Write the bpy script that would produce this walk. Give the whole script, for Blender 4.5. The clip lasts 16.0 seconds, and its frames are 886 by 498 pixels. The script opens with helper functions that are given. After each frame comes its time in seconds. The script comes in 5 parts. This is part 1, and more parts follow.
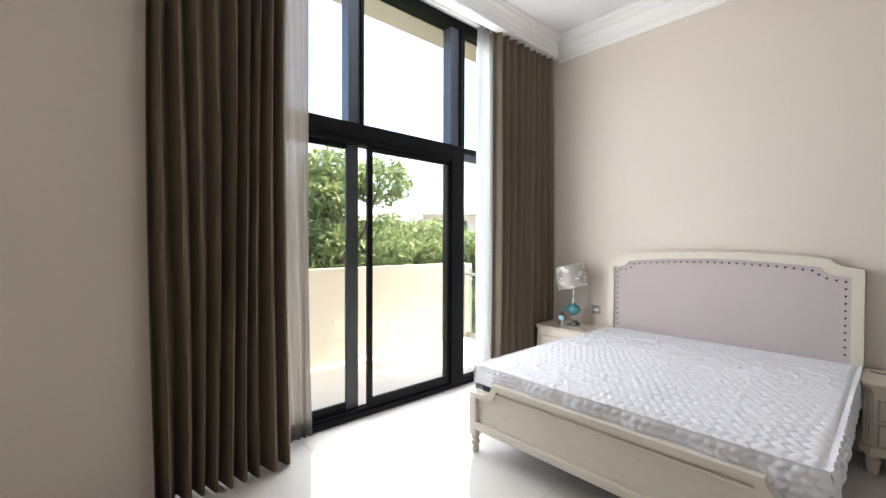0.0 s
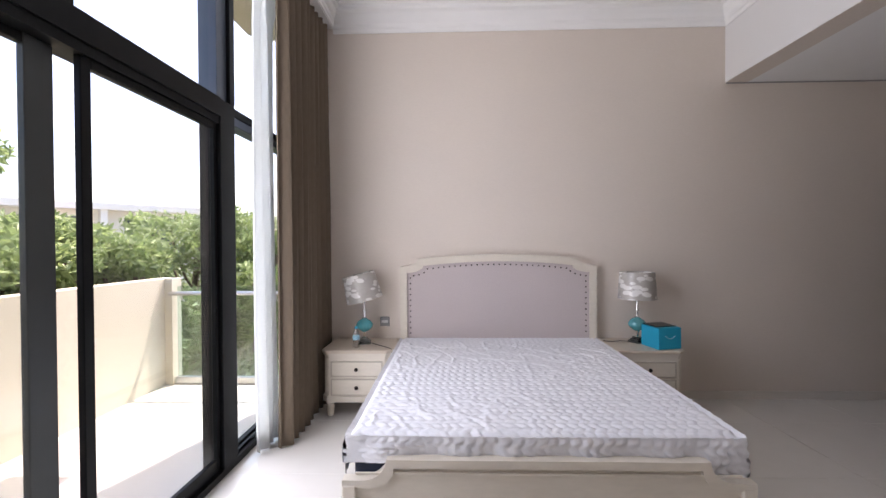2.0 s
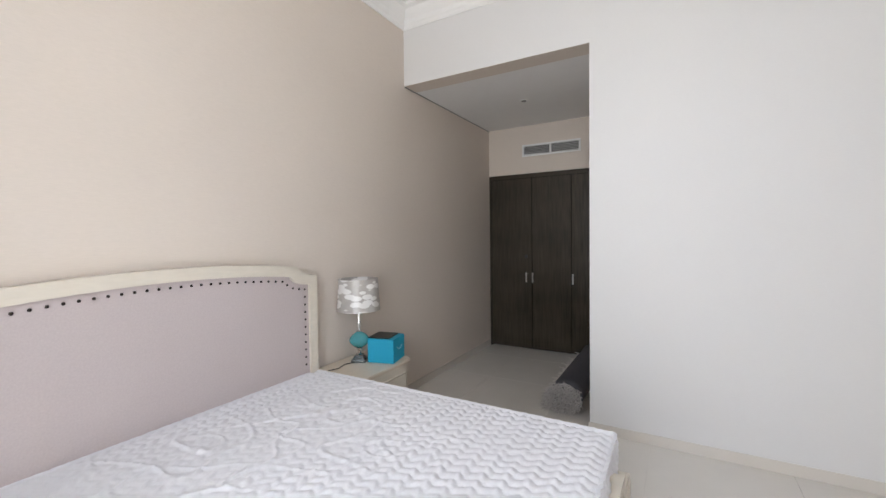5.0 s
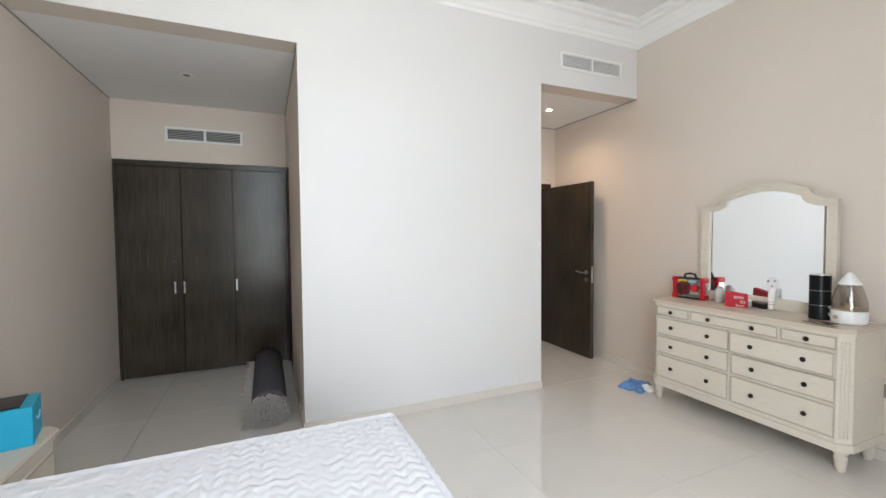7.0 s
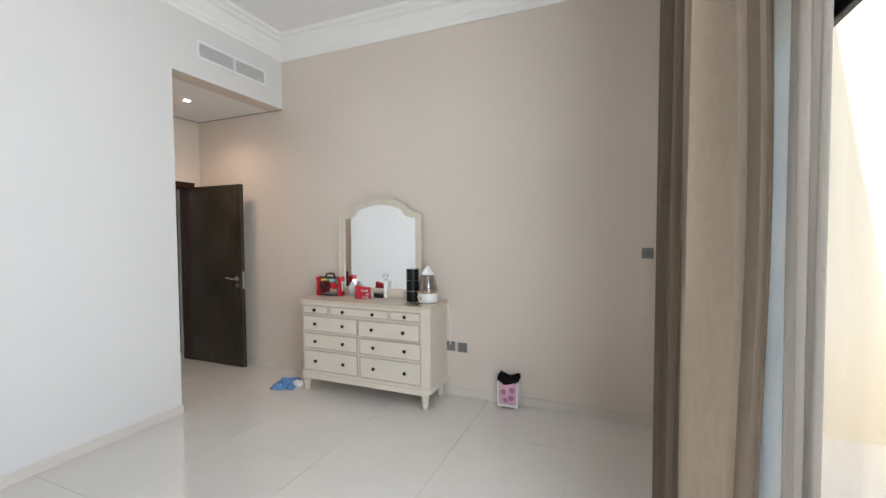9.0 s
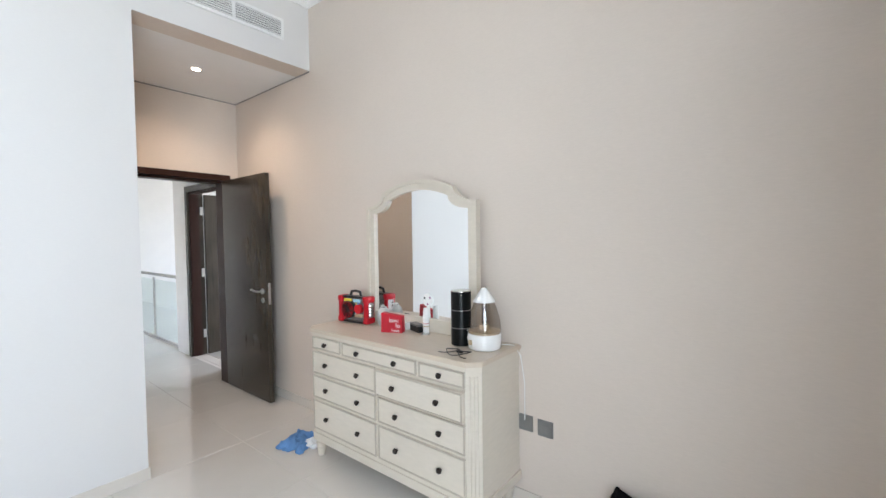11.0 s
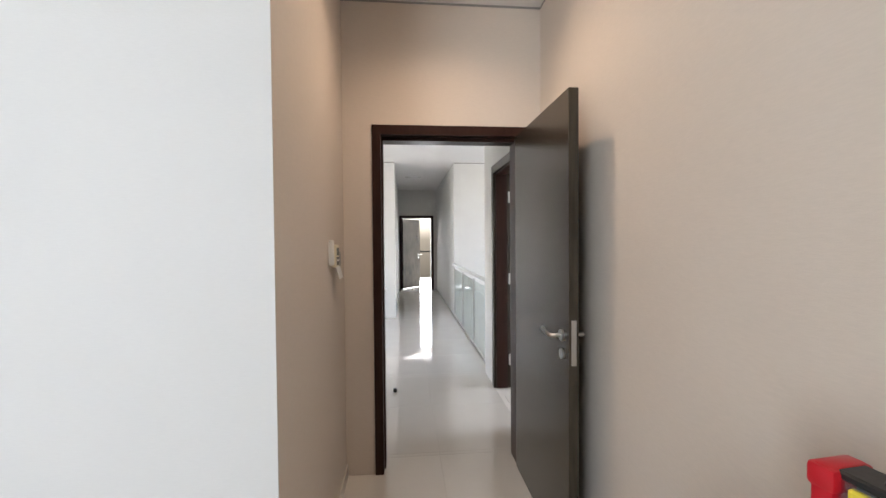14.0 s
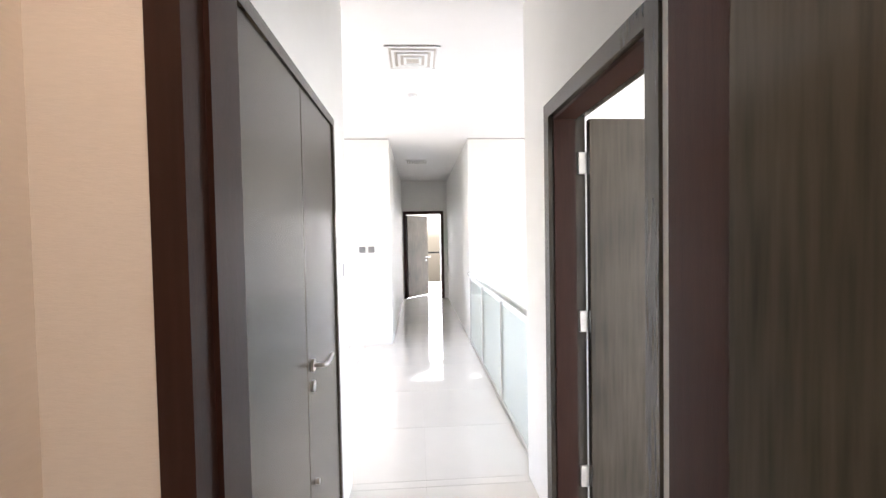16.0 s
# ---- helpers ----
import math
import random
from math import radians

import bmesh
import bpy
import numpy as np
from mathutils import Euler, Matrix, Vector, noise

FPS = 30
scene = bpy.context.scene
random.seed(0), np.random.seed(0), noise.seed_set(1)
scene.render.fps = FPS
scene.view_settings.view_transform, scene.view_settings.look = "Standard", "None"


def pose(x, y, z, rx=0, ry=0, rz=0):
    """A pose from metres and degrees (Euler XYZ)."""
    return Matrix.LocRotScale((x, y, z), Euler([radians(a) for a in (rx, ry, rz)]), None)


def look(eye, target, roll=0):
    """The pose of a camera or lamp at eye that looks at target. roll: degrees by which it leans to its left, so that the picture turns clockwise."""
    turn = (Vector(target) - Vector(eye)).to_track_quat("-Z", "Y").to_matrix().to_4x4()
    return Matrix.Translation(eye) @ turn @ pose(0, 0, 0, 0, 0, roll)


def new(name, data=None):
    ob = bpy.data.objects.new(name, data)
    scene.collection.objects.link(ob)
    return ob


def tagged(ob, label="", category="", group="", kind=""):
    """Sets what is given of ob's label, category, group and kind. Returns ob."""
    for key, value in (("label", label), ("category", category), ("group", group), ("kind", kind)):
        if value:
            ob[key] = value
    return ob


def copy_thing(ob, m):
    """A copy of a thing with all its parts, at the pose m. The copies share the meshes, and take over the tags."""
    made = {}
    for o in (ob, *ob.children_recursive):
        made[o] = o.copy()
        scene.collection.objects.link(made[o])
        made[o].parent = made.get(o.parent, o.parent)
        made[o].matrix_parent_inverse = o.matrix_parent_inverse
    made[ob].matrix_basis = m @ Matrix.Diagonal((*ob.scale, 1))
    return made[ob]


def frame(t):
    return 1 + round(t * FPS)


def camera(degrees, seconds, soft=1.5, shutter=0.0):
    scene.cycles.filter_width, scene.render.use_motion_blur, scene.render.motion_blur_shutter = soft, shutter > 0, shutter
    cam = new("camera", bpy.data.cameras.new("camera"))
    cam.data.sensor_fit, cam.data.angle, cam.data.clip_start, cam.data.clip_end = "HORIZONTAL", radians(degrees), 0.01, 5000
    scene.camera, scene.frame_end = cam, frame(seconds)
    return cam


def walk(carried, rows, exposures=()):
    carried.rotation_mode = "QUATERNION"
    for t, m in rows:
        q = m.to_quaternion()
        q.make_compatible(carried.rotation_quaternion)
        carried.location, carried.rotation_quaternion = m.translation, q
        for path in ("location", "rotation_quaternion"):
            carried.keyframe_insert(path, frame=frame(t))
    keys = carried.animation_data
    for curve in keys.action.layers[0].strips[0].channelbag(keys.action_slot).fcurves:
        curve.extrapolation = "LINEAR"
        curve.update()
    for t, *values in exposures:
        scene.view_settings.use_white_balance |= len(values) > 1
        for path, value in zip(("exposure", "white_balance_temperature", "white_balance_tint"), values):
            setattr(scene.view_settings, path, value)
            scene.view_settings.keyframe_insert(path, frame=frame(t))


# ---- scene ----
cam = camera(94.5, 16.0)
# seconds, x, y, z, yaw, pitch, roll
PATH = [
    (0, 0.167, -0.003, 1.439, -42.14, -0.85, 0.19),
    (0.5, 0.195, 0.354, 1.447, -57.18, -0.85, 0.12),
    (1, 0.212, 0.754, 1.465, -69.27, -0.72, -0.02),
    (1.5, 0.266, 1.107, 1.471, -79.18, -0.62, -0.27),
    (2, 0.386, 1.454, 1.467, -88.42, -0.59, -0.35),
    (2.5, 0.596, 1.739, 1.479, -94.96, -0.96, -0.50),
    (3, 0.855, 1.942, 1.492, -101.78, -0.90, -0.60),
    (3.5, 1.098, 2.061, 1.501, -112.47, -1.17, -0.61),
    (4.1, 1.429, 2.157, 1.506, -126.25, -1.30, -0.64),
    (4.75, 1.837, 2.182, 1.517, -142.86, -1.60, -0.72),
    (5.4, 2.229, 2.170, 1.529, -160.56, -1.90, -0.79),
    (6, 2.518, 2.166, 1.533, -177.29, -2.02, -0.82),
    (6.5, 2.715, 2.176, 1.538, -191.22, -2.01, -0.56),
    (7, 2.842, 2.200, 1.534, -203.32, -2.19, -0.51),
    (7.5, 2.942, 2.281, 1.535, -216.34, -2.10, -0.36),
    (8, 3.010, 2.348, 1.538, -229.16, -2.10, -0.31),
    (8.5, 2.932, 2.379, 1.551, -239.62, -2.12, -0.35),
    (9.1, 2.714, 2.373, 1.550, -248.25, -2.10, -0.41),
    (9.75, 2.271, 2.291, 1.548, -249.38, -2.03, -0.55),
    (10.4, 1.719, 2.159, 1.545, -243.01, -1.97, -0.69),
    (11, 1.211, 2.021, 1.544, -231.40, -1.94, -0.75),
    (11.5, 0.813, 1.906, 1.537, -219.68, -1.88, -0.83),
    (12, 0.567, 1.649, 1.525, -208.70, -1.61, -0.58),
    (12.5, 0.387, 1.379, 1.520, -199.27, -1.56, -0.65),
    (13, 0.199, 1.027, 1.500, -193.13, -1.45, -0.66),
    (13.5, 0.073, 0.598, 1.492, -188.57, -1.43, -0.54),
    (14, 0.006, 0.143, 1.482, -185.34, -1.28, -0.47),
    (14.5, -0.063, -0.354, 1.486, -184.49, -1.26, -0.52),
    (15, -0.096, -0.844, 1.496, -184.21, -1.29, -0.45),
    (15.5, -0.152, -1.282, 1.531, -183.72, -1.47, -0.87),
    (16, -0.196, -1.797, 1.533, -183.54, -1.58, -1.03),
]
EXPOSURES = [
    (0.0, 2.6, 6900, 17), (1.0, 2.3, 6650, 22), (2.0, 2.25, 6750, 25), (2.5, 2.25, 6850, 26), (3.0, 2.3, 7150, 27), (3.5, 2.35, 7150, 25), (6.0, 2.8, 6750, 15), (7.0, 2.9, 6750, 14), (8.5, 2.7, 6700, 14),
    (11.0, 3.08, 6300, 13), (12.0, 2.9, 6550, 14), (13.5, 2.9, 6650, 14), (14.5, 3.05, 6650, 13), (15.0, 3.3, 6450, 10), (15.5, 3.6, 6550, 12), (16.0, 3.85, 6650, 16),
]
walk(cam, [(t, pose(x, y, z, 90 + pitch, 0, yaw) @ pose(0, 0, 0, 0, 0, roll)) for t, x, y, z, yaw, pitch, roll in PATH], EXPOSURES)
# ---- world and light ----
SUN_AZ, SUN_EL = 108.0, 62.0      # compass-like angle from +y towards +x, and height above the horizon
world = bpy.data.worlds.new("sky")
scene.world = world
world.use_nodes = True
wn, wl = world.node_tree.nodes, world.node_tree.links
wn.clear()
sky = wn.new("ShaderNodeTexSky")
sky.sky_type = "NISHITA"
sky.sun_disc = False
sky.sun_elevation = radians(SUN_EL)
sky.sun_rotation = radians(SUN_AZ)
sky.dust_density = 4.0
sky.ozone_density = 1.0
bg = wn.new("ShaderNodeBackground")
bg.inputs["Strength"].default_value = 0.13
wo = wn.new("ShaderNodeOutputWorld")
wl.new(sky.outputs[0], bg.inputs[0])
wl.new(bg.outputs[0], wo.inputs[0])
sun_data = bpy.data.lights.new("sun", "SUN")
sun_data.energy = 2.0
sun_data.angle = radians(0.6)
sun_data.color = (1.0, 0.95, 0.87)
sun = new("sun", sun_data)
sd = Vector((math.sin(radians(SUN_AZ)) * math.cos(radians(SUN_EL)), math.cos(radians(SUN_AZ)) * math.cos(radians(SUN_EL)), math.sin(radians(SUN_EL))))
sun.matrix_world = look(sd * 60, (0, 0, 0))


def window_light(name, x, y, z, target, w, h, watts, color=(0.93, 0.97, 1.0)):
    """An area lamp added inside an opening, to strengthen the sky's light there."""
    d = bpy.data.lights.new(name, "AREA")
    d.shape, d.size, d.size_y, d.energy, d.color = "RECTANGLE", w, h, watts, color
    new(name, d).matrix_world = look((x, y, z), target)


window_light("window_light", 2.3, 2.90, 1.78, (2.3, 0, 1.78), 2.15, 3.3, 21, (0.84, 0.94, 1.0))
# stair, landing and side room lamps stand at made-up, unseen openings
window_light("stair_window_light", -3.55, -6.0, 1.2, (0, -6.0, 1.2), 2.6, 3.0, 5.4)
window_light("landing_window_light", 2.95, -6.0, 1.6, (0, -6.0, 1.6), 2.4, 1.2, 3.2)
window_light("far_window_light", 0, -15.9, 1.4, (0, -12, 1.4), 4.2, 2.6, 52)
window_light("side_room_light", -3.55, -3.2, 1.5, (0, -3.2, 1.5), 1.4, 1.6, 8)


# ---- materials ----
def mat(name, color, rough=0.5, metal=0.0, var=0.08, scale=6.0, bump=0.05, bump_scale=60.0, spec=0.5, coat=0.0, stretch=(1, 1, 1), rand=0.0, alpha=1.0, transmission=0.0, ior=1.45, blotch=0.8):
    """A procedural surface: base colour varied at two scales, with fine relief."""
    m = bpy.data.materials.new(name)
    m.use_nodes = True
    nt = m.node_tree
    n, l = nt.nodes, nt.links
    b = n["Principled BSDF"]
    b.inputs["Roughness"].default_value = rough
    b.inputs["Metallic"].default_value = metal
    b.inputs["Specular IOR Level"].default_value = spec
    b.inputs["Coat Weight"].default_value = coat
    b.inputs["Coat Roughness"].default_value = 0.04
    b.inputs["Alpha"].default_value = alpha
    b.inputs["Transmission Weight"].default_value = transmission
    b.inputs["IOR"].default_value = ior
    tc = n.new("ShaderNodeTexCoord")
    mp = n.new("ShaderNodeMapping")
    mp.inputs["Scale"].default_value = stretch
    l.new(tc.outputs["Object"], mp.inputs[0])
    fine = n.new("ShaderNodeTexNoise")
    fine.inputs["Scale"].default_value = scale
    fine.inputs["Detail"].default_value = 6
    wide = n.new("ShaderNodeTexNoise")
    wide.inputs["Scale"].default_value = blotch
    l.new(mp.outputs[0], fine.inputs["Vector"])
    l.new(tc.outputs["Object"], wide.inputs["Vector"])
    add = n.new("ShaderNodeMath")
    add.operation = "ADD"
    l.new(fine.outputs["Fac"], add.inputs[0])
    l.new(wide.outputs["Fac"], add.inputs[1])
    last = add.outputs[0]
    if rand:
        oi = n.new("ShaderNodeObjectInfo")
        ma = n.new("ShaderNodeMath")
        ma.operation = "MULTIPLY_ADD"
        ma.inputs[1].default_value = rand
        l.new(oi.outputs["Random"], ma.inputs[0])
        l.new(last, ma.inputs[2])
        last = ma.outputs[0]
    ramp = n.new("ShaderNodeMapRange")
    ramp.inputs["From Min"].default_value = 0.6
    ramp.inputs["From Max"].default_value = 1.4 + rand
    l.new(last, ramp.inputs["Value"])
    mix = n.new("ShaderNodeMix")
    mix.data_type = "RGBA"
    c = Vector(color)
    mix.inputs["A"].default_value = (*(c * (1 - var)), 1)
    mix.inputs["B"].default_value = (*[min(1, v * (1 + var)) for v in c], 1)
    l.new(ramp.outputs[0], mix.inputs["Factor"])
    l.new(mix.outputs["Result"], b.inputs["Base Color"])
    if bump:
        bn = n.new("ShaderNodeTexNoise")
        bn.inputs["Scale"].default_value = bump_scale
        bn.inputs["Detail"].default_value = 4
        l.new(mp.outputs[0], bn.inputs["Vector"])
        bp = n.new("ShaderNodeBump")
        bp.inputs["Strength"].default_value = bump
        bp.inputs["Distance"].default_value = 0.01
        l.new(bn.outputs["Fac"], bp.inputs["Height"])
        l.new(bp.outputs[0], b.inputs["Normal"])
    return m


def emitter(name, color, strength):
    m = bpy.data.materials.new(name)
    m.use_nodes = True
    b = m.node_tree.nodes["Principled BSDF"]
    b.inputs["Emission Color"].default_value = (*color, 1)
    b.inputs["Emission Strength"].default_value = strength
    return m


def sheer_mat(name, color, clear):
    m = bpy.data.materials.new(name)
    m.use_nodes = True
    n, l = m.node_tree.nodes, m.node_tree.links
    n.clear()
    out = n.new("ShaderNodeOutputMaterial")
    d = n.new("ShaderNodeBsdfDiffuse")
    t = n.new("ShaderNodeBsdfTranslucent")
    c = n.new("ShaderNodeBsdfTransparent")
    tc = n.new("ShaderNodeTexCoord")
    w = n.new("ShaderNodeTexNoise")
    w.inputs["Scale"].default_value = 180
    l.new(tc.outputs["Object"], w.inputs["Vector"])
    rm = n.new("ShaderNodeMapRange")
    rm.inputs["To Min"].default_value = clear - 0.1
    rm.inputs["To Max"].default_value = clear + 0.1
    l.new(w.outputs["Fac"], rm.inputs["Value"])
    d.inputs[0].default_value = (*color, 1)
    t.inputs[0].default_value = (*color, 1)
    a = n.new("ShaderNodeMixShader")
    a.inputs[0].default_value = 0.62
    l.new(d.outputs[0], a.inputs[1])
    l.new(t.outputs[0], a.inputs[2])
    e = n.new("ShaderNodeMixShader")
    l.new(rm.outputs[0], e.inputs[0])
    l.new(a.outputs[0], e.inputs[1])
    l.new(c.outputs[0], e.inputs[2])
    l.new(e.outputs[0], out.inputs[0])
    return m


def glass_mat(name, tint=(0.95, 0.98, 0.97), gloss=0.07, rough=0.0):
    """Thin pane: clear, with a little mirror sheen."""
    m = bpy.data.materials.new(name)
    m.use_nodes = True
    n, l = m.node_tree.nodes, m.node_tree.links
    n.clear()
    out = n.new("ShaderNodeOutputMaterial")
    c = n.new("ShaderNodeBsdfTransparent")
    c.inputs[0].default_value = (*tint, 1)
    g = n.new("ShaderNodeBsdfGlossy")
    g.inputs["Roughness"].default_value = rough
    f = n.new("ShaderNodeLayerWeight")
    pw = n.new("ShaderNodeMath")
    pw.operation = "POWER"
    pw.inputs[1].default_value = 5.0
    l.new(f.outputs["Facing"], pw.inputs[0])
    sc = n.new("ShaderNodeMath")
    sc.operation = "MULTIPLY_ADD"
    sc.inputs[1].default_value = 0.5
    sc.inputs[2].default_value = gloss * 0.6
    l.new(pw.outputs[0], sc.inputs[0])
    a = n.new("ShaderNodeMixShader")
    l.new(sc.outputs[0], a.inputs[0])
    l.new(c.outputs[0], a.inputs[1])
    l.new(g.outputs[0], a.inputs[2])
    l.new(a.outputs[0], out.inputs[0])
    return m


M_WALL = mat("wallpaper_beige", (0.665, 0.585, 0.515), 0.6, var=0.045, scale=35, bump=0.12, bump_scale=90, stretch=(1, 1, 7))
# lighter, cooler wallpaper copy: the window's light is put into its colour
M_WALL_LIT = mat("wallpaper_window_lit", (0.70, 0.686, 0.672), 0.55, var=0.03, scale=35, bump=0.12, bump_scale=90, stretch=(1, 1, 9))
M_WHITE_WALL = mat("white_wall_paint", (0.78, 0.77, 0.74), 0.6, var=0.03, bump=0.04)
M_CEIL = mat("ceiling_paint", (0.80, 0.79, 0.78), 0.7, var=0.02, bump=0.02)
M_TRIM = mat("plaster_white", (0.82, 0.81, 0.79), 0.5, var=0.02, bump=0.02)
M_TILE = mat("porcelain_tile", (0.655, 0.625, 0.58), 0.05, var=0.04, scale=5, bump=0, rand=0.2, coat=0.6)
M_GROUT = mat("grout", (0.62, 0.585, 0.54), 0.4)
M_SKIRT = mat("skirting_tile", (0.66, 0.61, 0.55), 0.2, var=0.03, bump=0)
M_FRAME = mat("black_aluminium", (0.006, 0.007, 0.008), 0.45, metal=0.0, var=0.15, bump=0.02, spec=0.18)
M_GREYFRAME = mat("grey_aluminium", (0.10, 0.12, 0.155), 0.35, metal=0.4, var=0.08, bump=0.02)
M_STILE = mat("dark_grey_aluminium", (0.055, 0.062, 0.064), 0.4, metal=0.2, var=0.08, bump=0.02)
M_GLASS = glass_mat("window_glass")
M_RAILGLASS = glass_mat("balustrade_glass", (0.80, 0.90, 0.86), 0.16)
M_HALLGLASS = glass_mat("stair_glass", (0.93, 0.965, 0.95), 0.06)
M_DOOR = mat("dark_oak_veneer", (0.042, 0.033, 0.023), 0.25, var=0.48, scale=7, bump=0.012, bump_scale=30, stretch=(8, 8, 0.5), blotch=2.2)
M_DOORFRAME = mat("dark_frame_wood", (0.034, 0.014, 0.010), 0.35, var=0.3, scale=8, bump=0.05, stretch=(8, 8, 0.5), spec=0.2)
M_STEEL = mat("brushed_steel", (0.55, 0.54, 0.52), 0.28, metal=1.0, var=0.05, bump=0.02)
M_CHROME = mat("chrome", (0.8, 0.8, 0.8), 0.06, metal=1.0, var=0.02, bump=0)
M_DARKCHROME = mat("smoked_mirror", (0.16, 0.18, 0.19), 0.22, metal=1.0, var=0.1, bump=0)
M_CREAM = mat("cream_painted_wood", (0.655, 0.595, 0.505), 0.42, var=0.06, scale=14, bump=0.05, bump_scale=40, stretch=(1, 1, 4))
M_GLAZE = mat("glazed_edge", (0.47, 0.415, 0.34), 0.45, var=0.15, scale=30, bump=0.05)
M_CREAM_TOP = mat("cream_worn_top", (0.60, 0.51, 0.41), 0.3, var=0.08, scale=10, bump=0.05, stretch=(4, 1, 1))
M_KNOB = mat("dark_bronze", (0.025, 0.018, 0.015), 0.35, metal=0.7, var=0.3)
M_LINEN = mat("lilac_linen", (0.525, 0.455, 0.445), 0.9, var=0.07, scale=120, bump=0.3, bump_scale=400, spec=0.1)
M_QUILT = mat("white_quilt", (0.72, 0.72, 0.745), 0.75, var=0.04, scale=20, bump=0.15, bump_scale=90, spec=0.25)
M_NAVY = mat("navy_mattress", (0.02, 0.028, 0.05), 0.8, var=0.2, bump=0.2)
M_CURTAIN = mat("taupe_curtain", (0.155, 0.118, 0.086), 0.75, var=0.12, scale=60, bump=0.2, bump_scale=300, spec=0.2, stretch=(1, 1, 0.3))
M_SHEER = sheer_mat("sheer_voile", (0.21, 0.185, 0.16), 0.24)
M_LINING = sheer_mat("white_lining", (0.68, 0.69, 0.68), 0.08)
M_TURQ = mat("turquoise_glass", (0.06, 0.32, 0.35), 0.12, var=0.15, scale=10, bump=0.05, coat=0.6)
M_BLUEBOX = mat("turquoise_card", (0.0, 0.34, 0.52), 0.45, var=0.05, bump=0.03)
M_BLUELIGHT = mat("pale_blue_print", (0.35, 0.65, 0.78), 0.5, bump=0)
M_BLACK = mat("black_plastic", (0.012, 0.012, 0.013), 0.35, var=0.2, bump=0.05)
M_RED = mat("red_plastic", (0.52, 0.01, 0.02), 0.3, var=0.1, bump=0.02)
M_REDPAPER = mat("red_paper", (0.50, 0.015, 0.03), 0.45, var=0.25, scale=22, bump=0.1)
M_WHITEPL = mat("white_plastic", (0.80, 0.80, 0.79), 0.3, var=0.02, bump=0.01)
M_GREYPL = mat("grey_plate", (0.22, 0.22, 0.22), 0.35, metal=0.4, var=0.05, bump=0.02)
M_CLEAR = glass_mat("clear_plastic", (0.80, 0.77, 0.74), 0.22, 0.04)
M_BLISTER = glass_mat("blister_plastic", (0.75, 0.80, 0.82), 0.25, 0.15)
M_AMBER = mat("tan_inner", (0.52, 0.40, 0.26), 0.35, var=0.1)
M_YELLOW = mat("yellow_print", (0.75, 0.60, 0.05), 0.4, bump=0)
M_PINK = mat("pink_print", (0.66, 0.38, 0.46), 0.55, var=0.35, scale=12, bump=0.1)
M_PURPLE = mat("mauve_print", (0.36, 0.16, 0.30), 0.55, var=0.3, bump=0.1)
M_WOOL = mat("shaggy_wool", (0.50, 0.47, 0.44), 0.95, var=0.25, scale=30, bump=0.8, bump_scale=60, spec=0.05)
M_RUGBACK = mat("rug_backing", (0.085, 0.082, 0.09), 0.9, var=0.15, scale=50, bump=0.3, bump_scale=200, spec=0.1)
M_CLOTH = mat("blue_cloth", (0.13, 0.27, 0.52), 0.9, var=0.25, scale=14, bump=0.4, spec=0.1)
M_PARAPET = mat("cream_render", (0.62, 0.57, 0.46), 0.85, var=0.05, scale=20, bump=0.15, bump_scale=120)
M_BALTILE = mat("balcony_tile", (0.52, 0.505, 0.47), 0.35, var=0.05, bump=0.03)
M_BARK = mat("bark", (0.12, 0.09, 0.06), 0.9, var=0.3, bump=0.6, bump_scale=25, stretch=(4, 4, 1))
M_GROUND = mat("sandy_ground", (0.30, 0.27, 0.20), 0.95, var=0.2, bump=0.2)
M_BUILD = mat("white_facade", (0.74, 0.73, 0.70), 0.8, var=0.04, bump=0.05)
M_DARKGLASS = mat("dark_window", (0.06, 0.075, 0.09), 0.08, var=0.1, bump=0)
M_MIRROR = mat("mirror_silver", (0.92, 0.93, 0.93), 0.0, metal=1.0, var=0.0, bump=0)
M_LCD = mat("lcd_glass", (0.20, 0.25, 0.24), 0.15, bump=0)


def leaf_mat():
    m = bpy.data.materials.new("foliage")
    m.use_nodes = True
    n, l = m.node_tree.nodes, m.node_tree.links
    b = n["Principled BSDF"]
    g = n.new("ShaderNodeNewGeometry")
    r = n.new("ShaderNodeValToRGB")
    r.color_ramp.elements[0].color = (0.14, 0.20, 0.075, 1)
    r.color_ramp.elements[1].color = (0.34, 0.42, 0.17, 1)
    l.new(g.outputs["Random Per Island"], r.inputs[0])
    l.new(r.outputs[0], b.inputs["Base Color"])
    b.inputs["Roughness"].default_value = 0.5
    t = n.new("ShaderNodeBsdfTranslucent")
    l.new(r.outputs[0], t.inputs[0])
    a = n.new("ShaderNodeMixShader")
    a.inputs[0].default_value = 0.45
    l.new(b.outputs[0], a.inputs[1])
    l.new(t.outputs[0], a.inputs[2])
    l.new(a.outputs[0], n["Material Output"].inputs[0])
    return m


M_LEAF = leaf_mat()


